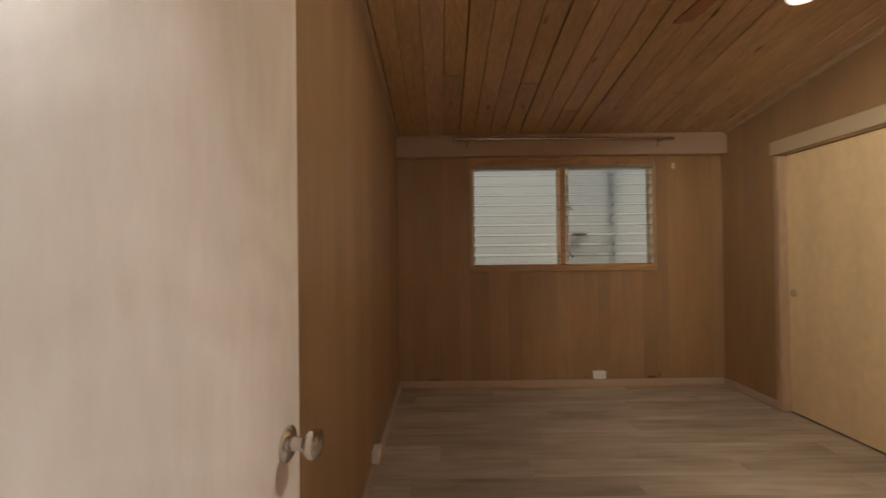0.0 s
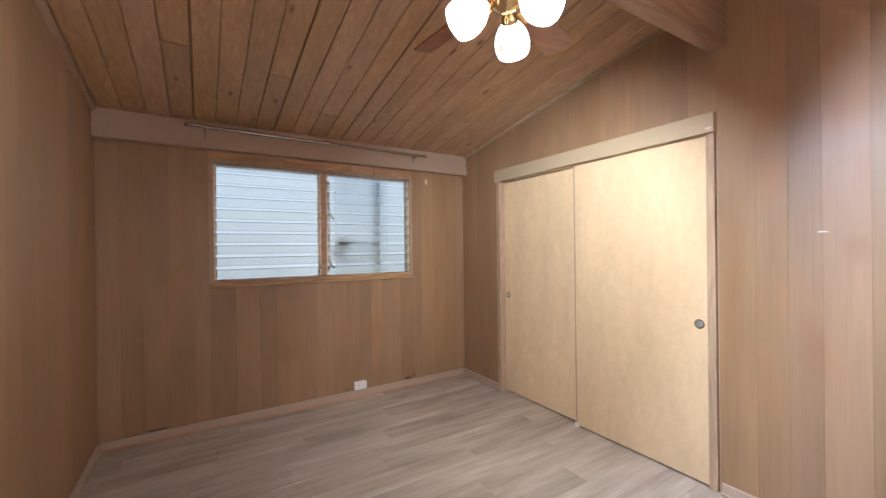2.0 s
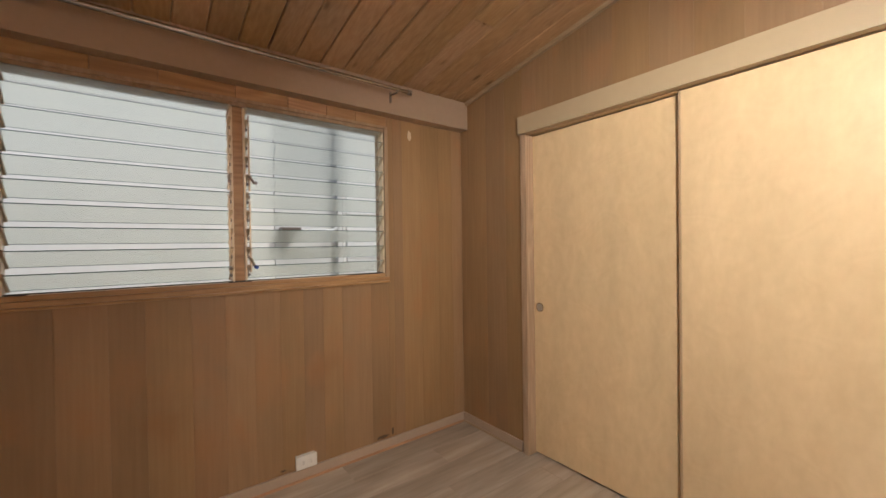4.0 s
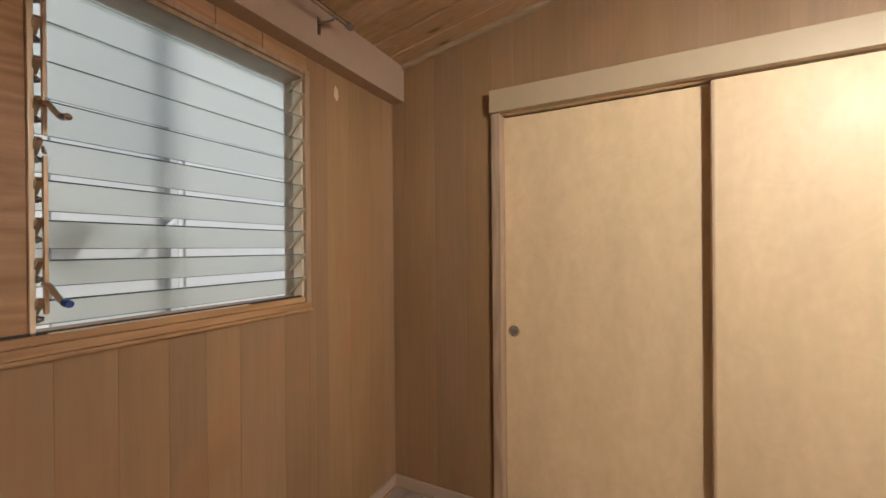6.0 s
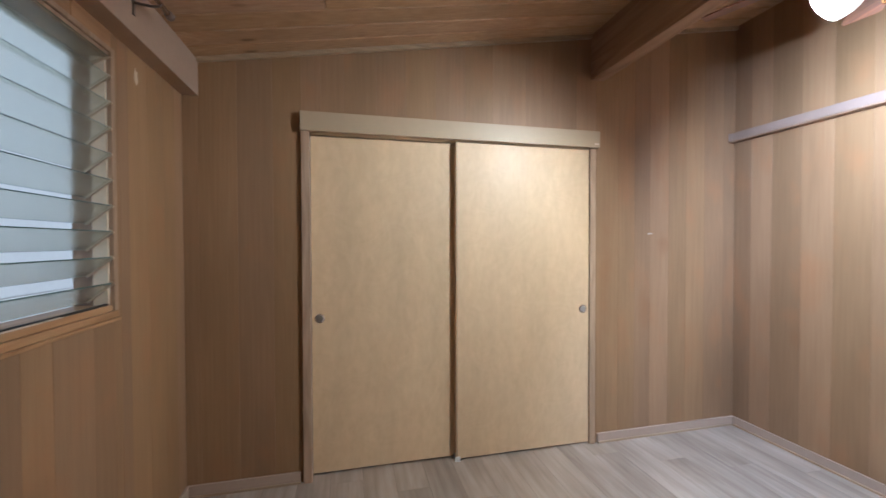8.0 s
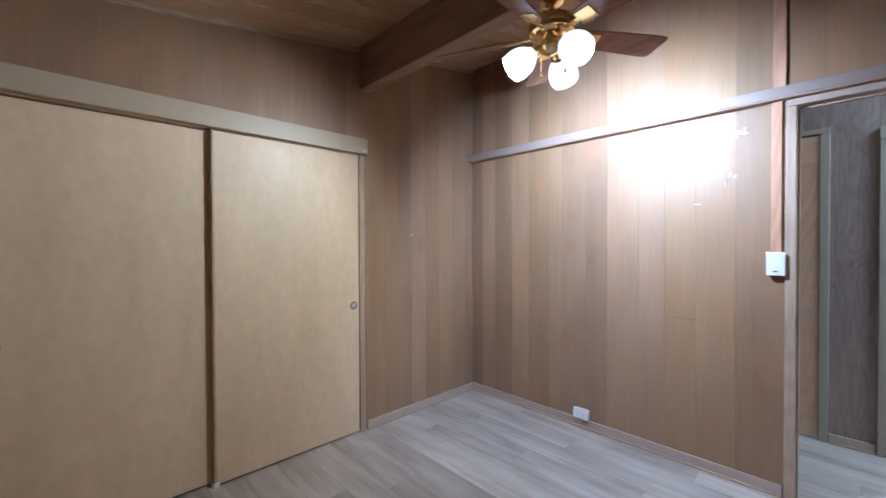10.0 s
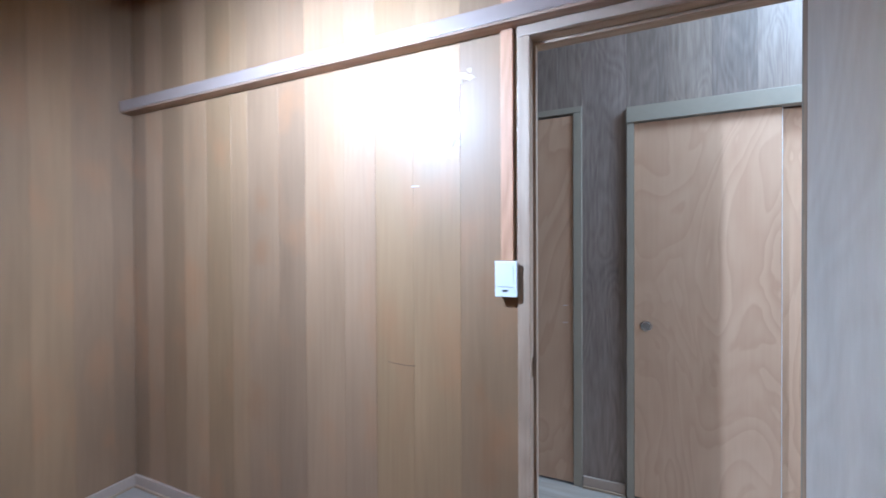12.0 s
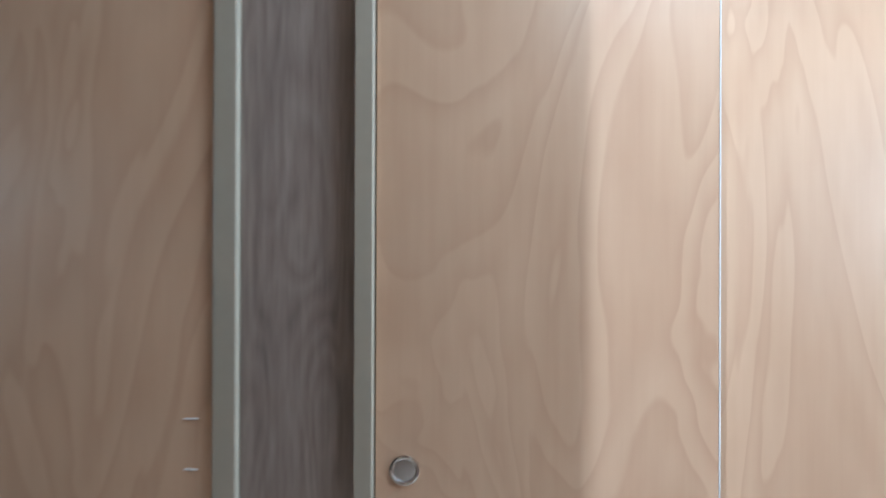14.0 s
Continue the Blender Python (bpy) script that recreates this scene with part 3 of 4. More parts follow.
# baseboards with a raw strip along the floor
def skirting(name, rows, strip, raw):
    bm = bmesh.new()
    for r in rows:
        box(bm, *r, 0.0, 0.064, bevel=0.004)
    ob = setting(name, bm, BASE, "beige painted baseboard along the floor")
    bm = bmesh.new()
    for r in strip:
        box(bm, *r, 0.0, 0.013, bevel=0.002)
    part("shoe_strip", bm, raw, ob, "thin raw wood strip")


skirting("baseboard_north", [(0.014, EAST - 0.014, NORTH - 0.015, NORTH)], [(0.02, EAST - 0.02, NORTH - 0.024, NORTH - 0.0155)], CEDAR_X)
skirting("baseboard_east", [(EAST - 0.014, EAST, 3.06, NORTH - 0.001), (EAST - 0.014, EAST, 0.001, 1.154)],
         [(EAST - 0.022, EAST - 0.0145, 3.06, NORTH - 0.03), (EAST - 0.022, EAST - 0.0145, 0.03, 1.154)], TRIM_Y)
skirting("baseboard_south", [(0.852, EAST - 0.014, 0.0, 0.014)], [(0.852, EAST - 0.024, 0.0145, 0.024)], TRIM_X)
skirting("baseboard_west", [(0.0, 0.014, 0.05, NORTH - 0.016)], [(0.0145, 0.022, 0.05, NORTH - 0.03)], TRIM_Y)
skirting("baseboard_hall", [(0.49, 0.705, HALL, HALL + 0.014)], [(0.49, 0.705, HALL + 0.0145, HALL + 0.022)], TRIM_X)

# doorway lining and casing
door_frame = thing("door_frame", (0.45, -0.05, 0), "beige wooden door frame with a worn jamb", "door frame", kind="structure")
part("jamb", boxes((DW[1], DW[1] + 0.0195, -T, 0.0, 0.0, DW[2] + 0.019), bevel=0.001), TRIM, door_frame)
part("jamb", boxes((DW[0] - 0.0195, DW[0], -T, 0.0, 0.0, DW[2] + 0.019), bevel=0.001), TRIM, door_frame)
part("head_jamb", boxes((DW[0], DW[1], -T, 0.0, DW[2], DW[2] + 0.019), bevel=0.001), TRIM_X, door_frame)
part("door_stop", boxes((DW[1] - 0.011, DW[1], -0.07, -0.04, 0.0, DW[2]), bevel=0.001), TRIM, door_frame)
part("door_stop", boxes((DW[0], DW[1] - 0.011, -0.07, -0.04, DW[2] - 0.011, DW[2]), bevel=0.001), TRIM_X, door_frame)
part("casing", boxes((DW[1], 0.847, 0.0005, 0.017, 0.0, DW[2]), bevel=0.003), TRIM, door_frame)
part("casing", boxes((0.0, DW[0], 0.0005, 0.014, 0.0, DW[2]), bevel=0.003), PAINT, door_frame)
part("casing", boxes((0.001, 0.847, 0.0005, 0.017, DW[2] + 0.001, 2.0915), bevel=0.003), PAINT, door_frame)
part("casing", boxes((DW[1], 0.86, -T - 0.014, -T - 0.0005, 0.0, DW[2]), bevel=0.003), HALL_TRIM, door_frame)
part("casing", boxes((0.0, DW[0], -T - 0.014, -T - 0.0005, 0.0, DW[2]), bevel=0.003), HALL_TRIM, door_frame)
part("strike_plate", boxes((DW[1] - 0.0025, DW[1] - 0.0003, -0.036, -0.008, 0.90, 0.965), bevel=0.0008), STEEL, door_frame, "small steel strike plate")


# ---- window ----
def jalousie():
    w = thing("window_1", (1.54, NORTH, 1.09), "louvred jalousie window with frosted glass slats, partly open", "window", kind="structure")
    x0, x1, z0, z1 = WIN
    y = NORTH
    part("window_frame", boxes((0.669, x0, y - 0.012, y + 0.118, z0 - 0.022, z1 + 0.022), (x1, 2.418, y - 0.012, y + 0.118, z0 - 0.022, z1 + 0.022),
                               (0.669, 2.418, y - 0.012, y + 0.118, z1 + 0.022, z1 + 0.040), (x0, x1, y - 0.004, y + 0.118, z1, z1 + 0.0215), bevel=0.003), TRIM, w, "plain tan wooden frame")
    part("window_sill", boxes((0.669, 2.418, y - 0.014, y + 0.118, z0 - 0.047, z0 - 0.0225), (x0, x1, y - 0.006, y + 0.118, z0 - 0.022, z0), bevel=0.004), SILL, w, "worn wooden sill")
    # solid black strip draws the dark line of shade below the lowest slat
    part("sill_shade_strip", boxes((x0 + 0.013, x1 - 0.013, y + 0.002, y + 0.012, z0, z0 + 0.007)), SLOT, w, "black strip standing for the shade under the lowest slat")
    part("chipped_edge", boxes((0.78, 1.49, y - 0.0085, y + 0.001, z0 + 0.0003, z0 + 0.0035), (1.60, 2.13, y - 0.0085, y + 0.001, z0 + 0.0003, z0 + 0.0035), bevel=0.001), PUTTY, w, "chipped cream paint on the sill edge")
    part("sill_moulding", boxes((0.664, 2.421, y - 0.02, y, z0 - 0.060, z0 - 0.0475), bevel=0.005), SILL, w)
    part("mullion", boxes((1.523, 1.57, y + 0.010, y + 0.118, z0, z1), bevel=0.003), SILL, w, "wooden centre post")
    pitch, gy, half = 0.0942, y + 0.026, 0.0505
    tilt = radians(50)
    s, c = math.sin(tilt), math.cos(tilt)
    for a, b, grip in ((x0, 1.523, 1), (1.57, x1, -1)):
        part("channel", boxes((a + 0.0005, a + 0.012, gy - 0.024, gy + 0.024, z0 + 0.001, z1 - 0.001), bevel=0.002), CHANNEL, w, "tarnished metal louvre channel")
        part("channel", boxes((b - 0.012, b - 0.0005, gy - 0.024, gy + 0.024, z0 + 0.001, z1 - 0.001), bevel=0.002), CHANNEL, w, "tarnished metal louvre channel")
        rod = (b - 0.024) if grip > 0 else (a + 0.024)
        part("operator_bar", boxes((rod - 0.004, rod + 0.004, gy - 0.046, gy - 0.034, z0 + 0.05, z0 + 0.42), (rod - 0.004, rod + 0.004, gy - 0.046, gy - 0.034, z0 + 0.47, z1 - 0.04), bevel=0.001), BRONZE, w)
        for k in range(10):
            z = z0 + 0.0495 + pitch * k
            pane = bmesh.new()
            for v in box(pane, a + 0.018, b - 0.018, -0.0028, 0.0028, -half, half, bevel=0):
                yy, zz = v.co.y, v.co.z
                v.co.y, v.co.z = gy + yy * c - zz * s, min(z + yy * s + zz * c, z1 - 0.001)
            ob = part("pane", pane, FROST, w, "frosted glass louvre slat")
            ob.data.materials.append(EDGE)
            for p in ob.data.polygons:
                p.material_index = 1 if p.area < 0.0062 * (b - a) else 0
            ob.visible_shadow = False
            for e in (a + 0.0145, b - 0.0145):
                clip = bmesh.new()
                for v in box(clip, e - 0.006, e + 0.006, -0.0065, 0.0065, -half - 0.003, half + 0.003, bevel=0):
                    yy, zz = v.co.y, v.co.z
                    v.co.y, v.co.z = gy + yy * c - zz * s, min(z + yy * s + zz * c, z1 - 0.001)
                part("clip", clip, BRONZE, w)
        # pivots, arms and a toothed bar on the side that the crank works
        side = b - 0.012 if grip > 0 else a + 0.012
        for k in range(9):
            z = z0 + 0.0495 + pitch * k
            m = Matrix.Translation((side, gy - 0.020, z - 0.012)) @ pose(0, 0, 0, 0, -90 * grip, 0)
            part("pivot", lathe([(0.0, 0.0), (0.009, 0.0), (0.009, 0.006), (0.006, 0.007), (0.006, 0.013), (0.0, 0.013)], 14, m), DARKMETAL, w, "dark worn pivot", True)
            part("link_arm", tube([(rod, gy - 0.040, z + 0.002), (rod, gy - 0.030, z + 0.016), (rod - grip * 0.004, gy - 0.016, z + 0.022)], 0.0042, 8), BRONZE, w, "", True)
        for hz in (z0 + 0.075, z0 + 0.50):
            lever = tube([(rod, gy - 0.03, hz + 0.045), (rod, gy - 0.062, hz + 0.042), (rod - grip * 0.004, gy - 0.082, hz + 0.022), (rod - grip * 0.008, gy - 0.098, hz + 0.008), (rod - grip * 0.010, gy - 0.118, hz + 0.004)], 0.0065)
            h = part("crank_handle", lever, BRONZE, w, "bent metal louvre crank", True)
            tip = tube([(rod - grip * 0.009, gy - 0.110, hz + 0.005), (rod - grip * 0.011, gy - 0.132, hz + 0.002)], 0.0085)
            blue = grip < 0 and hz < z0 + 0.2
            part("grip", tip, BLUE if blue else DARKMETAL, h, "blue taped grip" if blue else "", True)
    return w


jalousie()


def curtain_rod():
    r = thing("curtain_rod", (1.5, 3.5, 2.27), "thin dark metal curtain rod on the header box", "curtain rod")
    part("rod", tube([(0.553, 3.475, 2.282), (1.62, 3.475, 2.275)], 0.0125), ROD, r, "", True)
    part("rod", tube([(1.60, 3.475, 2.275), (2.475, 3.475, 2.272)], 0.010), ROD, r, "", True)
    for x, z, s in ((0.553, 2.282, -1), (2.475, 2.272, 1)):
        m = Matrix.Translation((x, 3.475, z)) @ pose(0, 0, 0, 0, 90 * s, 0)
        part("finial", lathe([(0.0095, 0), (0.015, 0.004), (0.015, 0.009), (0.011, 0.013), (0.016, 0.018), (0.016, 0.03), (0.010, 0.034), (0.0, 0.036)], 20, m), DARKMETAL, r, "", True)
    for x in (0.65, 2.405):
        b = part("bracket", tube([(x, 3.559, 2.262), (x, 3.50, 2.255), (x, 3.478, 2.257), (x, 3.467, 2.268)], 0.005, 8), DARKMETAL, r, "", True)
        part("bracket_plate", boxes((x - 0.008, x + 0.008, 3.556, 3.5598, 2.215, 2.285), bevel=0.001), DARKMETAL, b)


curtain_rod()


# ---- closets ----
def cup_pull(parent, at, out, radius=0.024):
    """A round recessed finger pull whose rim lies on the face; out is the axis it faces."""
    turn = Vector(out).to_track_quat("Z", "Y").to_matrix().to_4x4()
    m = Matrix.Translation(at) @ turn
    prof = [(radius + 0.004, 0.0005), (radius + 0.004, 0.0025), (radius + 0.001, 0.0038), (radius - 0.002, 0.003), (radius - 0.003, 0.0012), (radius * 0.7, 0.0009), (0.0, 0.0008)]
    ob = part("finger_pull", lathe(prof, 28, m), STEEL, parent, "round recessed steel pull", True)
    # flat disc of darker steel, the hollow's shade put into its colour
    part("cup", lathe([(radius * 0.82, 0.0012), (radius * 0.78, 0.0016), (0.0, 0.0017)], 24, m), CUP, ob, "", True)
    return ob


def bedroom_closet():
    t = thing("closet_frame", (EAST, 2.1, 0), "tan wooden closet frame with a wide header board", "closet frame", kind="structure")
    part("header", boxes((EAST - 0.040, EAST + 0.02, 1.162, 3.047, CLO[2], 2.097), bevel=0.002), HEADER, t, "wide pale tan header board")
    part("jamb", boxes((EAST - 0.022, EAST + 0.10, CLO[1], 3.043, 0.0, CLO[2] - 0.0005), bevel=0.002), TRIM, t)
    part("jamb", boxes((EAST - 0.012, EAST + 0.10, 1.172, CLO[0], 0.0, CLO[2] - 0.0005), bevel=0.002), TRIM, t)
    part("track", boxes((EAST + 0.0005, EAST + 0.095, CLO[0] + 0.001, CLO[1] - 0.001, CLO[2] - 0.004, CLO[2] + 0.018)), BRONZE, t)
    d = thing("closet_door", (EAST + 0.02, 1.67, 0.01), "pale birch plywood sliding closet door, closed", "sliding door", "bedroom closet doors")
    part("door_panel", boxes((EAST + 0.001, EAST + 0.034, 1.217, 2.143, 0.012, CLO[2] - 0.008), bevel=0.0015), BIRCH, d)
    part("edge_strip", boxes((EAST - 0.0015, EAST + 0.0008, 2.134, 2.1435, 0.012, CLO[2] - 0.009), bevel=0.0004), TRIM, d, "darker edge strip")
    cup_pull(d, (EAST + 0.001, 1.262, 0.916), (-1, 0, 0))
    d = thing("closet_door", (EAST + 0.06, 2.5, 0.01), "pale birch plywood sliding closet door, behind the other", "sliding door", "bedroom closet doors")
    part("door_panel", boxes((EAST + 0.045, EAST + 0.078, 2.09, 2.998, 0.012, CLO[2] - 0.008), bevel=0.0015), BIRCH, d)
    cup_pull(d, (EAST + 0.045, 2.955, 0.922), (-1, 0, 0))
    g = thing("door_guide", (EAST, 2.15, 0), "small white plastic floor guide under the closet doors", "door guide")
    part("guide_plate", boxes((EAST - 0.012, EAST + 0.09, 2.118, 2.152, 0.0, 0.004), bevel=0.001), WHITE, g)
    for x in (EAST - 0.010, EAST + 0.036):
        part("guide_fin", boxes((x, x + 0.007, 2.12, 2.15, 0.004, 0.028), bevel=0.001), WHITE, g)


def hall_closet():
    y = HALL
    t = thing("hall_closet_frame", (-0.4, y, 0), "grey-green stained closet frame in the hallway", "closet frame", kind="structure")
    part("header", boxes((HC[0] - 0.05, 0.486, y - 0.02, y + 0.03, HC[2], 2.076), bevel=0.002), HALL_TRIM, t, "grey-green header board")
    part("jamb", boxes((HC[1], 0.484, y - 0.10, y + 0.024, 0.0, HC[2] - 0.0005), bevel=0.002), HALL_TRIM, t)
    part("jamb", boxes((HC[0] - 0.035, HC[0], y - 0.10, y + 0.024, 0.0, HC[2] - 0.0005), bevel=0.002), HALL_TRIM, t)
    d = thing("hall_closet_door", (0.14, y, 0.01), "tan rotary-cut plywood sliding door with swirling grain", "sliding door", "hallway closet doors")
    part("door_panel", boxes((-0.172, 0.447, y - 0.025, y + 0.007, 0.012, HC[2] - 0.004), bevel=0.0012), LAUAN, d)
    part("edge_strip", boxes((-0.1745, -0.1725, y - 0.025, y + 0.0075, 0.012, HC[2] - 0.004)), WHITE, d, "pale bare door edge")
    cup_pull(d, (0.392, y + 0.007, 0.925), (0, 1, 0))
    d = thing("hall_closet_door", (-0.7, y, 0.01), "tan plywood sliding door behind the front one", "sliding door", "hallway closet doors")
    part("door_panel", boxes((-1.345, -0.10, y - 0.07, y - 0.038, 0.012, HC[2] - 0.004), bevel=0.0012), LAUAN, d)
    f = thing("hall_door", (1.07, y, 0), "closed narrow tan plywood door in the hallway", "door", kind="structure")
    part("door_panel", boxes((HD[0] + 0.002, HD[1] - 0.002, y - 0.03, y + 0.008, 0.012, HD[2] - 0.01), bevel=0.0012), LAUAN, f)
    part("casing", boxes((0.708, HD[0], y, y + 0.016, 0.0, HD[2]), bevel=0.004), HALL_TRIM, f)
    part("casing", boxes((HD[1], 1.533, y - 0.05, y + 0.02, 0.0, HD[2]), bevel=0.004), TRIM, f)
    part("casing", boxes((0.708, 1.533, y, y + 0.016, HD[2] + 0.0005, HD[2] + 0.035), bevel=0.004), HALL_TRIM, f)
    for z in (0.25, 1.86):
        part("hinge", tube([(HD[1] - 0.003, y + 0.012, z - 0.045), (HD[1] - 0.003, y + 0.012, z + 0.045)], 0.006, 10), STEEL, f, "", True)
    # metal staples coloured white in place of their glint
    for z in (0.914, 1.01):
        part("staple", boxes((0.785, 0.812, y + 0.0082, y + 0.0095, z, z + 0.0022)), WHITE, f, "short metal staple, its glint painted white")


bedroom_closet()
hall_closet()


# ---- bedroom door ----
def bedroom_door():
    m = Matrix.Translation((0.048, 0.018, 0)) @ pose(0, 0, 0, 0, 0, 87.0)
    d = thing("door_1", (0.13, 0.37, 0.01), "pale wood-veneer bedroom door standing open against the wall", "door", kind="structure")

    def put(name, bm, mat, parent=d, label="", smooth=False):
        bm.transform(m)
        return part(name, bm, mat, parent, label, smooth)

    put("door_panel", boxes((0.003, 0.748, -0.036, 0.0, 0.012, 2.045), bevel=0.0015), DOOR)
    for out in (1, -1):
        base = Matrix.Translation((0.69, -0.036 if out > 0 else 0.0, 0.905)) @ pose(0, 0, 0, 90 * out, 0, 0)
        k = put("door_knob", lathe([(0.033, 0.0), (0.033, 0.005), (0.026, 0.010), (0.013, 0.013), (0.012, 0.032), (0.018, 0.038), (0.0265, 0.046), (0.0285, 0.055), (0.025, 0.063), (0.014, 0.067), (0.0, 0.0675)], 28, base), STEEL, d, "round brushed steel knob", True)
    put("latch_plate", boxes((0.7481, 0.7495, -0.029, -0.007, 0.875, 0.935)), STEEL)
    for z in (0.22, 1.03, 1.84):
        put("hinge", tube([(-0.002, 0.004, z - 0.045), (-0.002, 0.004, z + 0.045)], 0.0055, 10), STEEL, d, "", True)


bedroom_door()


# ---- ceiling fan ----
def ceiling_fan():
    cx, cy, up = 1.535, 1.16, 0.03
    f = thing("ceiling_fan", (cx, cy, 2.44), "brass ceiling fan with five wooden blades and three lit shades", "ceiling fan")
    at = Matrix.Translation((cx, cy, up))
    part("canopy", lathe([(0.058, 2.4165), (0.058, 2.400), (0.05, 2.385), (0.022, 2.375), (0.0, 2.375)], 36, at), BRASS, f, "", True)
    part("downrod", lathe([(0.011, 2.38), (0.011, 2.335), (0.02, 2.33), (0.02, 2.32)], 20, at), BRASS, f, "", True)
    part("motor_housing", lathe([(0.0, 2.335), (0.035, 2.332), (0.075, 2.318), (0.098, 2.30), (0.102, 2.285), (0.095, 2.268), (0.098, 2.262), (0.098, 2.246), (0.08, 2.236), (0.05, 2.228), (0.0, 2.226)], 44, at), BRASS, f, "polished brass motor housing", True)
    part("switch_housing", lathe([(0.0, 2.23), (0.045, 2.229), (0.048, 2.205), (0.058, 2.196), (0.058, 2.184), (0.04, 2.17), (0.018, 2.158), (0.0, 2.155)], 36, at), BRASS, f, "", True)
    for k in range(5):
        a = 22 + 72 * k
        m = at @ pose(0, 0, 2.242, 0, 0, a) @ pose(0, 0, 0, -17, 0, 0)
        iron = bmesh.new()
        box(iron, 0.085, 0.16, -0.012, 0.012, -0.004, 0.003, bevel=0.002)
        box(iron, 0.15, 0.225, -0.034, 0.034, -0.004, -0.0005, bevel=0.002)
        iron.transform(m)
        part("blade_iron", iron, BRASS, f)
        bm = bmesh.new()
        outline = [(0.16, -0.045), (0.20, -0.05), (0.48, -0.064), (0.545, -0.062), (0.553, -0.05), (0.53, 0.05), (0.515, 0.062), (0.46, 0.064), (0.20, 0.05), (0.16, 0.045)]
        low = [bm.verts.new((x, y, 0.0)) for x, y in outline]
        high = [bm.verts.new((x, y, 0.006)) for x, y in outline]
        bm.faces.new(low[::-1])
        bm.faces.new(high)
        for i in range(len(outline)):
            j = (i + 1) % len(outline)
            bm.faces.new((low[i], low[j], high[j], high[i]))
        bm.transform(m)
        part("blade", bm, BLADE, f, "dark reddish wooden blade")
    # two warm bulbs set deep in their shades and one strong cool bulb near its rim
    for a, watts, tint, deep in ((41, 180.0, WARM, 0.085), (161, 60.0, WARM, 0.092), (280, 315.0, COOL, 0.105)):
        m = at @ pose(0, 0, 2.182, 0, 0, a)
        arm = tube([m @ Vector(p) for p in ((0.03, 0, 0.0), (0.05, 0, 0.008), (0.064, 0, 0.002), (0.072, 0, -0.008))], 0.009)
        part("lamp_arm", arm, BRASS, f, "", True)
        s = m @ Matrix.Translation((0.066, 0, -0.002)) @ pose(0, 0, 0, 0, 180 - LAMP_LEAN, 0)
        part("lamp_holder", lathe([(0.0, -0.014), (0.018, -0.012), (0.026, -0.002), (0.030, 0.006), (0.030, 0.020), (0.026, 0.022), (0.0, 0.022)], 24, s), BRASS, f, "", True)
        outer = [(0.027, 0.014), (0.031, 0.024), (0.043, 0.038), (0.056, 0.058), (0.064, 0.082), (0.067, 0.106), (0.064, 0.128), (0.060, 0.140)]
        inner = [(r - 0.004, z) for r, z in outer[::-1]]
        part("bulb", lathe([(0.0, 0.050), (0.012, 0.051), (0.016, 0.060), (0.020, 0.068), (0.018, 0.074), (0.0, 0.078)], 20, s), SHADE, f, "lit frosted bulb", True)
        lamp = new("bulb_light", bpy.data.lights.new("bulb_light", "POINT"))
        lamp.data.energy, lamp.data.shadow_soft_size, lamp.data.color = watts, 0.02, tint
        lamp.location = s @ Vector((0, 0, deep))
        if tint is COOL:
            # an extra spot, not a bulb of the fan, added to brighten the near wall
            beam_lamp = new("added_wall_spot", bpy.data.lights.new("added_wall_spot", "SPOT"))
            beam_lamp.data.energy, beam_lamp.data.shadow_soft_size, beam_lamp.data.color = 85.0, 0.02, tint
            beam_lamp.data.spot_size, beam_lamp.data.spot_blend = radians(116), 1.0
            beam_lamp.matrix_world = look(s @ Vector((0, 0, 0.118)), (1.46, 0.0, 2.34))
        part("shade", lathe(outer + inner, 36, s), SHADE, f, "glowing opal glass tulip shade", True)
    for dx, dy, z in ((0.02, 0.055, 2.10), (-0.04, -0.045, 2.13)):
        c = part("pull_chain", tube([(cx + dx, cy + dy, 2.225), (cx + dx, cy + dy, z)], 0.0016, 6), BRASS, f, "", True)
        part("chain_bob", lathe([(0.0, z - 0.024), (0.005, z - 0.02), (0.006, z - 0.008), (0.003, z), (0.0, z)], 12, Matrix.Translation((cx + dx, cy + dy, 0))), BRASS, c, "", True)


ceiling_fan()


# ---- small fixtures ----
def outlet_box(at, facing):
    """A surface-mounted outlet on the wall above the floor; facing is the way its plate looks."""
    m = Matrix.Translation(at) @ pose(0, 0, 0, 0, 0, facing)
    o = thing("outlet", at, "white surface-mounted double outlet just above the baseboard", "outlet", "wall outlets")

    def put(name, bm, mat, parent=o, label=""):
        bm.transform(m)
        return part(name, bm, mat, parent, label)

    put("back_box", boxes((-0.052, 0.052, 0.0, 0.030, -0.032, 0.032), bevel=0.002), WHITE)
    plate = put("cover_plate", boxes((-0.058, 0.058, 0.0305, 0.036, -0.036, 0.036), bevel=0.0025), WHITE)
    for s in (-0.02, 0.02):
        sock = put("socket", boxes((s - 0.014, s + 0.014, 0.0362, 0.038, -0.017, 0.017), bevel=0.001), WHITE, plate)
        # slots of the socket
        put("slot", boxes((s - 0.006, s + 0.004, 0.0381, 0.0386, 0.005, 0.007), (s - 0.006, s + 0.003, 0.0381, 0.0386, -0.007, -0.005)), SLOT, plate)


outlet_box((1.857, NORTH, 0.112), 180)
outlet_box((1.966, 0.0, 0.108), 0)
outlet_box((0.0, 2.25, 0.10), -90)


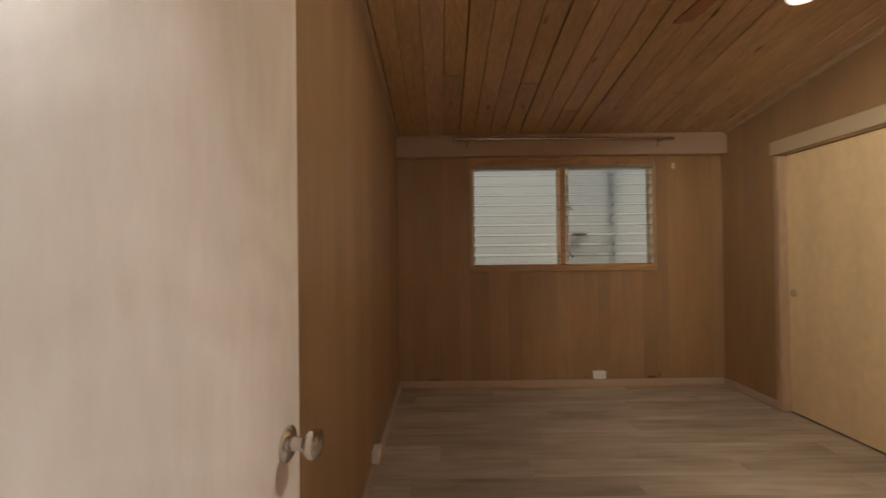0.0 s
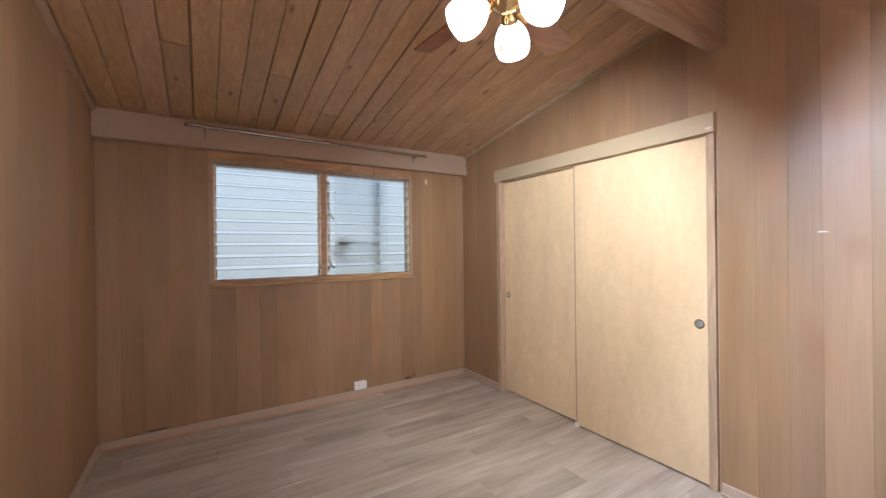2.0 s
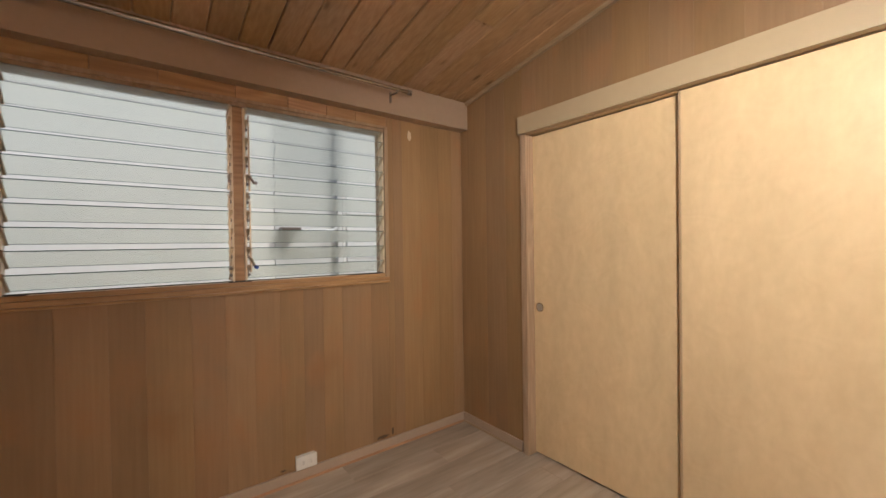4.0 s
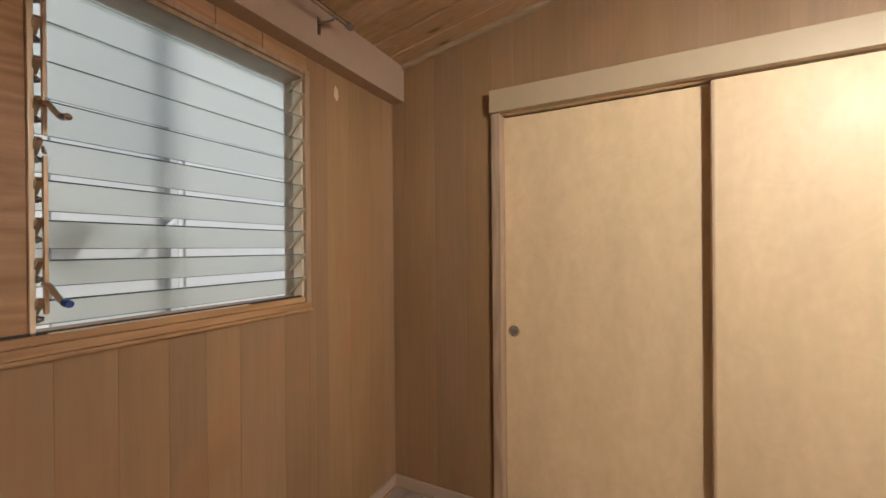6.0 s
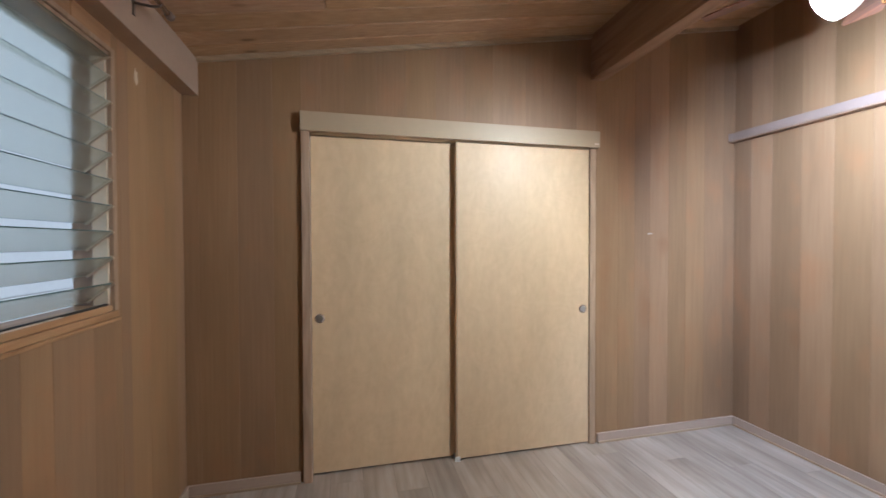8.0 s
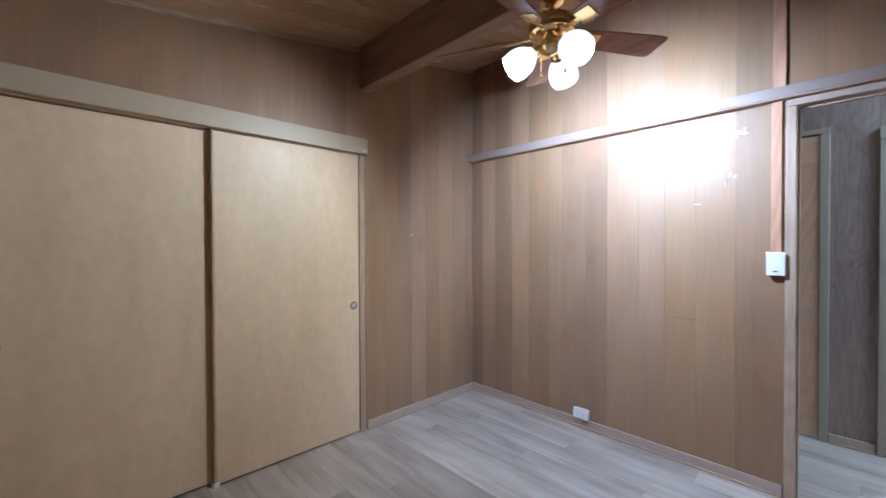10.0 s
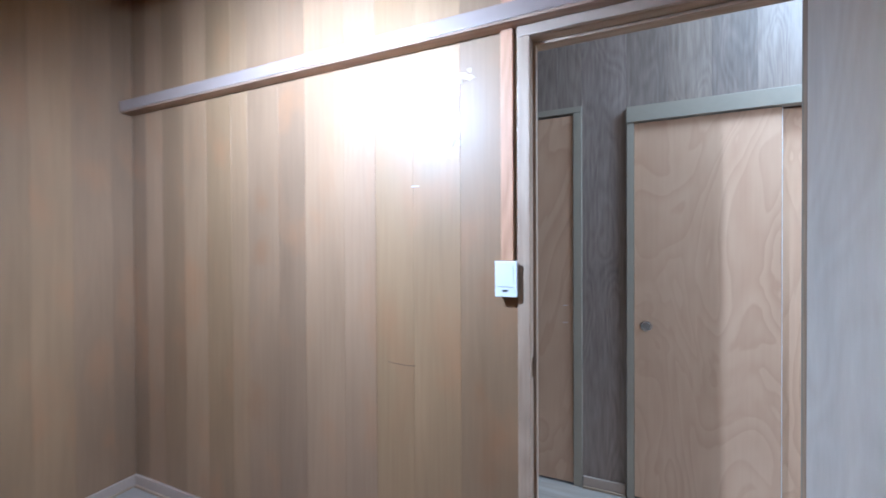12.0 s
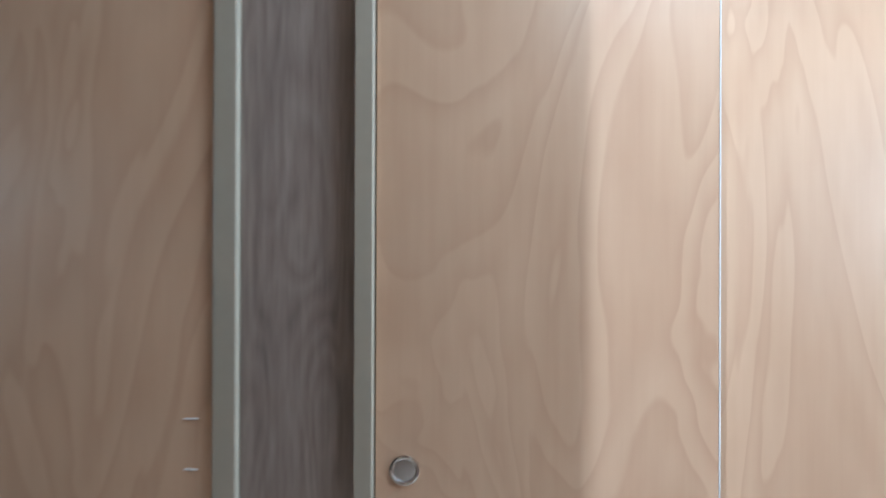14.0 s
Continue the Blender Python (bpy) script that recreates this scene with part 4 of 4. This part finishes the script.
def wall_switch():
    s = thing("light_switch", (0.882, 0.0, 1.24), "white surface-mounted fan control switch beside the doorway", "light switch")
    part("back_box", boxes((0.848, 0.917, 0.0, 0.034, 1.182, 1.296), bevel=0.003), WHITE, s)
    plate = part("cover_plate", boxes((0.844, 0.92, 0.0345, 0.042, 1.178, 1.30), bevel=0.003), WHITE, s)
    part("slider_slot", boxes((0.874, 0.893, 0.0422, 0.0432, 1.196, 1.202)), SLOT, plate)
    part("raised_panel", boxes((0.856, 0.908, 0.0422, 0.0440, 1.212, 1.288), bevel=0.0008), WHITE, plate)


wall_switch()


def blot(name, at, rx, rz, facing, material, label, seed, category="patch"):
    """A thin uneven dab on a wall."""
    r = random.Random(seed)
    bm = bmesh.new()
    n = 18
    ring, inner = [], []
    for i in range(n):
        a = 2 * math.pi * i / n
        k = r.uniform(0.7, 1.15)
        ring.append(bm.verts.new((rx * k * math.cos(a), 0.0002, rz * k * math.sin(a))))
        inner.append(bm.verts.new((rx * k * 0.8 * math.cos(a), 0.0012, rz * k * 0.8 * math.sin(a))))
    for i in range(n):
        j = (i + 1) % n
        bm.faces.new((ring[i], ring[j], inner[j], inner[i]))
    bm.faces.new(inner)
    bmesh.ops.recalc_face_normals(bm, faces=bm.faces)
    bm.transform(Matrix.Translation(at) @ pose(0, 0, 0, 0, 0, facing))
    return tagged(part(name, bm, material), label, category)


blot("putty_patch", (2.591, NORTH - 0.0004, 2.055), 0.016, 0.036, 180, PUTTY, "pale oval putty patch on the wood wall", 3)
def torn_scar(at, dabs, label, seed):
    """Ragged flakes left where paint tore off, as one thin relief on the wall facing north."""
    r = random.Random(seed)
    bm = bmesh.new()
    for dx, dz, rx, rz, turn in dabs:
        n, mid = 22, bm.verts.new((dx, 0.0016, dz))
        ring = []
        for i in range(n):
            a = 2 * math.pi * i / n
            k = r.uniform(0.55, 1.2)
            x, z = rx * k * math.cos(a), rz * k * math.sin(a)
            c, t = math.cos(radians(turn)), math.sin(radians(turn))
            ring.append(bm.verts.new((dx + x * c - z * t, 0.0003, dz + x * t + z * c)))
        for i in range(n):
            bm.faces.new((mid, ring[i], ring[(i + 1) % n]))
    bmesh.ops.recalc_face_normals(bm, faces=bm.faces)
    bm.transform(Matrix.Translation(at))
    tagged(part("paint_scar", bm, SCAR), label, "patch")


torn_scar((1.035, 0.0004, 1.95), ((0.0, 0.012, 0.034, 0.013, 20), (0.05, -0.008, 0.038, 0.010, -8), (0.095, -0.024, 0.026, 0.007, -20), (-0.012, 0.034, 0.012, 0.008, 40)), "white torn paint scar below the rail", 5)
torn_scar((1.085, 0.0004, 1.72), ((0.0, 0.02, 0.012, 0.024, 15), (-0.022, 0.006, 0.010, 0.012, 0), (0.018, -0.028, 0.010, 0.020, -12)), "small white paint scar on the wood wall", 7)
STAIN = plain("dark_water_stain", (0.09, 0.055, 0.035), 0.6, grain=80, vary=0.3)
blot("water_stain", (2.36, NORTH - 0.0003, 0.082), 0.045, 0.012, 180, STAIN, "dark water stain on the wood above the baseboard", 11, "stain")
blot("water_stain", (2.43, NORTH - 0.0003, 0.10), 0.008, 0.03, 180, STAIN, "dark water stain on the wood above the baseboard", 12, "stain")
blot("water_stain", (1.74, NORTH - 0.0003, 0.085), 0.018, 0.005, 180, STAIN, "small dark stain beside the outlet", 13, "stain")
blot("water_stain", (0.33, NORTH - 0.0003, 0.074), 0.07, 0.007, 180, STAIN, "thin dark stain along the baseboard", 14, "stain")
scratch = thing("scratch", (1.31, 0.0, 0.89), "thin dark scratch across the wood wall", "scratch")
part("groove", tube([(1.37, 0.0003, 0.892), (1.335, 0.0003, 0.889), (1.29, 0.0003, 0.886), (1.25, 0.0003, 0.888)], 0.0011, 6), STAIN, scratch)
pin = thing("nail", (EAST, 0.734, 1.422), "short bright staple in the wood wall beside the closet", "staple")
part("wire", boxes((EAST - 0.003, EAST - 0.0004, 0.718, 0.75, 1.420, 1.424), bevel=0.0008), WHITE, pin)
tag = thing("sticker", (EAST - 0.040, 1.19, 2.012), "tiny yellowed sticker on the closet header board", "sticker")
part("label", boxes((EAST - 0.0415, EAST - 0.0403, 1.172, 1.204, 2.007, 2.017)), PUTTY, tag)
nail = thing("nail", (1.245, 0.0, 1.58), "short bright staple in the wood wall", "staple")
part("wire", boxes((1.231, 1.259, 0.0004, 0.003, 1.578, 1.582), bevel=0.0008), WHITE, nail)


# ---- kitchen beyond the hallway ----
def fridge():
    f = thing("refrigerator", (2.4, -1.93, 0), "grey two-door refrigerator in the kitchen", "refrigerator")
    part("body", boxes((2.03, 2.87, -2.30, -1.55, 0.03, 1.865), bevel=0.008), FRIDGE, f)
    for a, b, n in ((0.06, 1.22, "door"), (1.235, 1.862, "freezer_door")):
        d = part(n, boxes((2.877, 2.95, -2.298, -1.552, a, b), bevel=0.012), FRIDGE_FRONT, f)
        z = b - 0.35 if n == "door" else a + 0.05
        part("handle", tube([(2.95, -1.61, z), (2.985, -1.61, z + 0.02), (2.985, -1.61, z + 0.26), (2.95, -1.61, z + 0.28)], 0.010), STEEL, d, "", True)
    part("hinge_cover", boxes((2.84, 2.93, -1.64, -1.56, 1.866, 1.882), bevel=0.004), SLOT, f)
    for x in (2.1, 2.80):
        for y in (-2.22, -1.63):
            part("foot", boxes((x - 0.02, x + 0.02, y - 0.02, y + 0.02, 0.0, 0.0295)), SLOT, f)


fridge()
cab = thing("wall_cabinet", (1.98, -1.9, 2.05), "white wall cabinet hung above the refrigerator", "cabinet")
part("body", boxes((1.98, 2.48, -2.30, -1.55, 2.046, 2.075), (1.98, 2.48, -2.30, -2.28, 2.075, 2.47), (1.98, 2.48, -1.57, -1.55, 2.075, 2.47), (1.98, 2.48, -2.30, -1.55, 2.4705, 2.49), (1.98, 2.0, -2.28, -1.57, 2.075, 2.47)), CABINET, cab)
for a, b in ((-2.298, -1.927), (-1.923, -1.552)):
    part("door", boxes((2.481, 2.50, a, b, 2.05, 2.486), bevel=0.002), CABINET, cab)
setting("kitchen_beam", boxes((1.98, 6.38, -6.2, -6.08, 2.82, 3.13), bevel=0.004), TRIM_X, "pale wooden beam along the kitchen ceiling")
setting("baseboard_kitchen", boxes((1.98, 6.38, -6.2, -6.185, 0.0, 0.08), bevel=0.003), BASE, "beige baseboard of the kitchen")

# ---- outside the window ----
setting("ground", boxes((-60, 60, NORTH + 0.13, 90, -0.7, -0.6)), SOIL, "bare ground between the houses")
house = thing("neighbour_house", (2.0, 5.45, -0.6), "pale neighbouring house wall close to the window", "house")
part("wall", boxes((-4.0, 2.16, 5.40, 5.6, -0.6, 3.4), (2.86, 8.0, 5.40, 5.6, -0.6, 3.4), (2.16, 2.86, 5.48, 5.6, -0.6, 3.4)), SIDING, house)
part("grey_panel", boxes((2.17, 2.85, 5.46, 5.479, -0.58, 3.38), bevel=0.004), GREY_WALL, house, "grey recessed panel")
part("post", boxes((2.80, 2.85, 5.39, 5.459, -0.58, 3.38), bevel=0.004), GREY_WALL, house)
part("post", boxes((2.165, 2.215, 5.39, 5.459, -0.58, 3.38), bevel=0.004), GREY_WALL, house)
part("handrail", tube([(2.20, 5.30, 1.47), (2.66, 5.30, 1.47), (2.72, 5.30, 1.48), (2.78, 5.30, 1.54), (2.78, 5.41, 1.56)], 0.02), GREY_WALL, house, "grey pipe rail", True)
part("rail_bracket", boxes((2.20, 2.38, 5.28, 5.455, 1.455, 1.505), bevel=0.004), DARKMETAL, house)
for k in range(16):
    part("siding_board", boxes((2.90, 7.9, 5.385, 5.3995, -0.5 + k * 0.24, -0.27 + k * 0.24), bevel=0.003), SIDING, house)

# ---- boards of the walls ----
NK = (0.13, 0.255, 0.418, 0.58, 0.67, 0.85, 1.022, 1.152, 1.33, 1.475, 1.61, 1.74, 1.867, 1.98, 2.098, 2.29, 2.415, 2.46, 2.53, 2.68, 2.83, 2.95)
panel(wall_north, "north", NORTH, 0.0, 0.669, 0.0, 2.15, [k for k in NK if k < 0.66])
panel(wall_north, "north", NORTH, 0.669, 2.416, 0.0, 1.0925, [k for k in NK if 0.68 < k < 2.40])
panel(wall_north, "north", NORTH, 2.416, EAST, 0.0, 2.15, [k for k in NK if k > 2.43])
for a, b in ((0.669, 0.98), (0.98, 1.22), (1.22, 1.54), (1.54, 1.80), (1.80, 2.02), (2.02, 2.20), (2.20, 2.416)):
    slab("head_board", wall_north, b - a - 0.002, 0.065, 0.013, 0.002, axes((a, NORTH - 0.002, 2.0835), (1, 0, 0), (0, 0, 1), (0, -1, 0)), SILL)
top = lambda y: ceil_z(y) + 0.014
EK = (1.90, 2.08, 2.265, 2.45, 2.625, 2.81, 2.94)
panel(wall_east, "east", EAST, 3.044, NORTH, 0.0, top, (3.195, 3.375))
panel(wall_east, "east", EAST, 1.162, 3.044, 2.0975, top, EK)
panel(wall_east, "east", EAST, 0.0, 1.162, 0.0, top, (0.10, 0.27, 0.43, 0.58, 0.735, 0.86, 0.99))
panel(wall_west, "west", 0.0, 0.0, NORTH, 0.0, top)
SK = (1.06, 1.255, 1.425, 1.58, 1.79, 1.945, 2.14, 2.25, 2.43, 2.60, 2.78, 2.92)
panel(wall_south, "south", 0.0, 0.848, EAST, 0.0, ceil_z(0.0), SK)
panel(wall_south, "south", 0.0, 0.0, 0.836, 2.09, ceil_z(0.0), (0.144, 0.325, 0.51, 0.696))
panel(wall_south, "north", -T, 0.825, 3.1, 0.0, ceil_z(-T), material=HALL_WALL)
panel(wall_south, "north", -T, -0.1, 0.0, 0.0, 2.0895, material=HALL_WALL)
panel(wall_south, "north", -T, -0.1, 0.825, 2.09, ceil_z(-T), material=HALL_WALL)
panel(wall_hall, "south", HALL, 0.484, 0.708, 0.0, 3.05, material=HALL_WALL)
panel(wall_hall, "south", HALL, 0.708, 1.53, 2.12, 3.05, (0.84, 1.02, 1.2, 1.36), material=HALL_WALL)
panel(wall_hall, "south", HALL, -1.4, 0.484, 2.076, 3.05, (-0.26, -0.08, 0.10, 0.29), material=HALL_WALL)
panel(wall_hall, "south", HALL, -2.6, -1.4, 0.0, 3.05, material=HALL_WALL)

# ---- floor planks ----
PLANK_W, PLANK_L = 0.181, 1.22


def plank_rows(x0, x1, y0, y1):
    out, y, k = [], y0, 0
    while y < y1 - 0.01:
        w = min(PLANK_W, y1 - y)
        x = x0 - (k * 0.437 % 1) * PLANK_L
        while x < x1:
            a, b = max(x, x0), min(x + PLANK_L, x1)
            if b - a > 0.02:
                out.append((w - 0.0006, b - a - 0.0006, axes((a, y + w, 0.0), (0, -1, 0), (1, 0, 0), (0, 0, 1))))
            x += PLANK_L
        y += w
        k += 1
    return out


for w, l, m in plank_rows(0.0, EAST + 0.6, 0.0, NORTH):
    slab("plank", floor, w, l, 0.008, 0.0008, m, FLOOR)
for w, l, m in plank_rows(-1.5, 3.2, HALL - 0.025, 0.0):
    slab("plank", floor, w, l, 0.008, 0.0008, m, FLOOR)
far = part("far_planks", joined_slabs(plank_rows(1.53, 6.38, -6.2, HALL - 0.025) + plank_rows(3.2, 6.38, HALL - 0.025, 0.0) + plank_rows(-2.6, -1.5, HALL - 0.025, 0.0), 0.008, 0.0008), FLOOR, floor)
far["kind"] = "stuff"
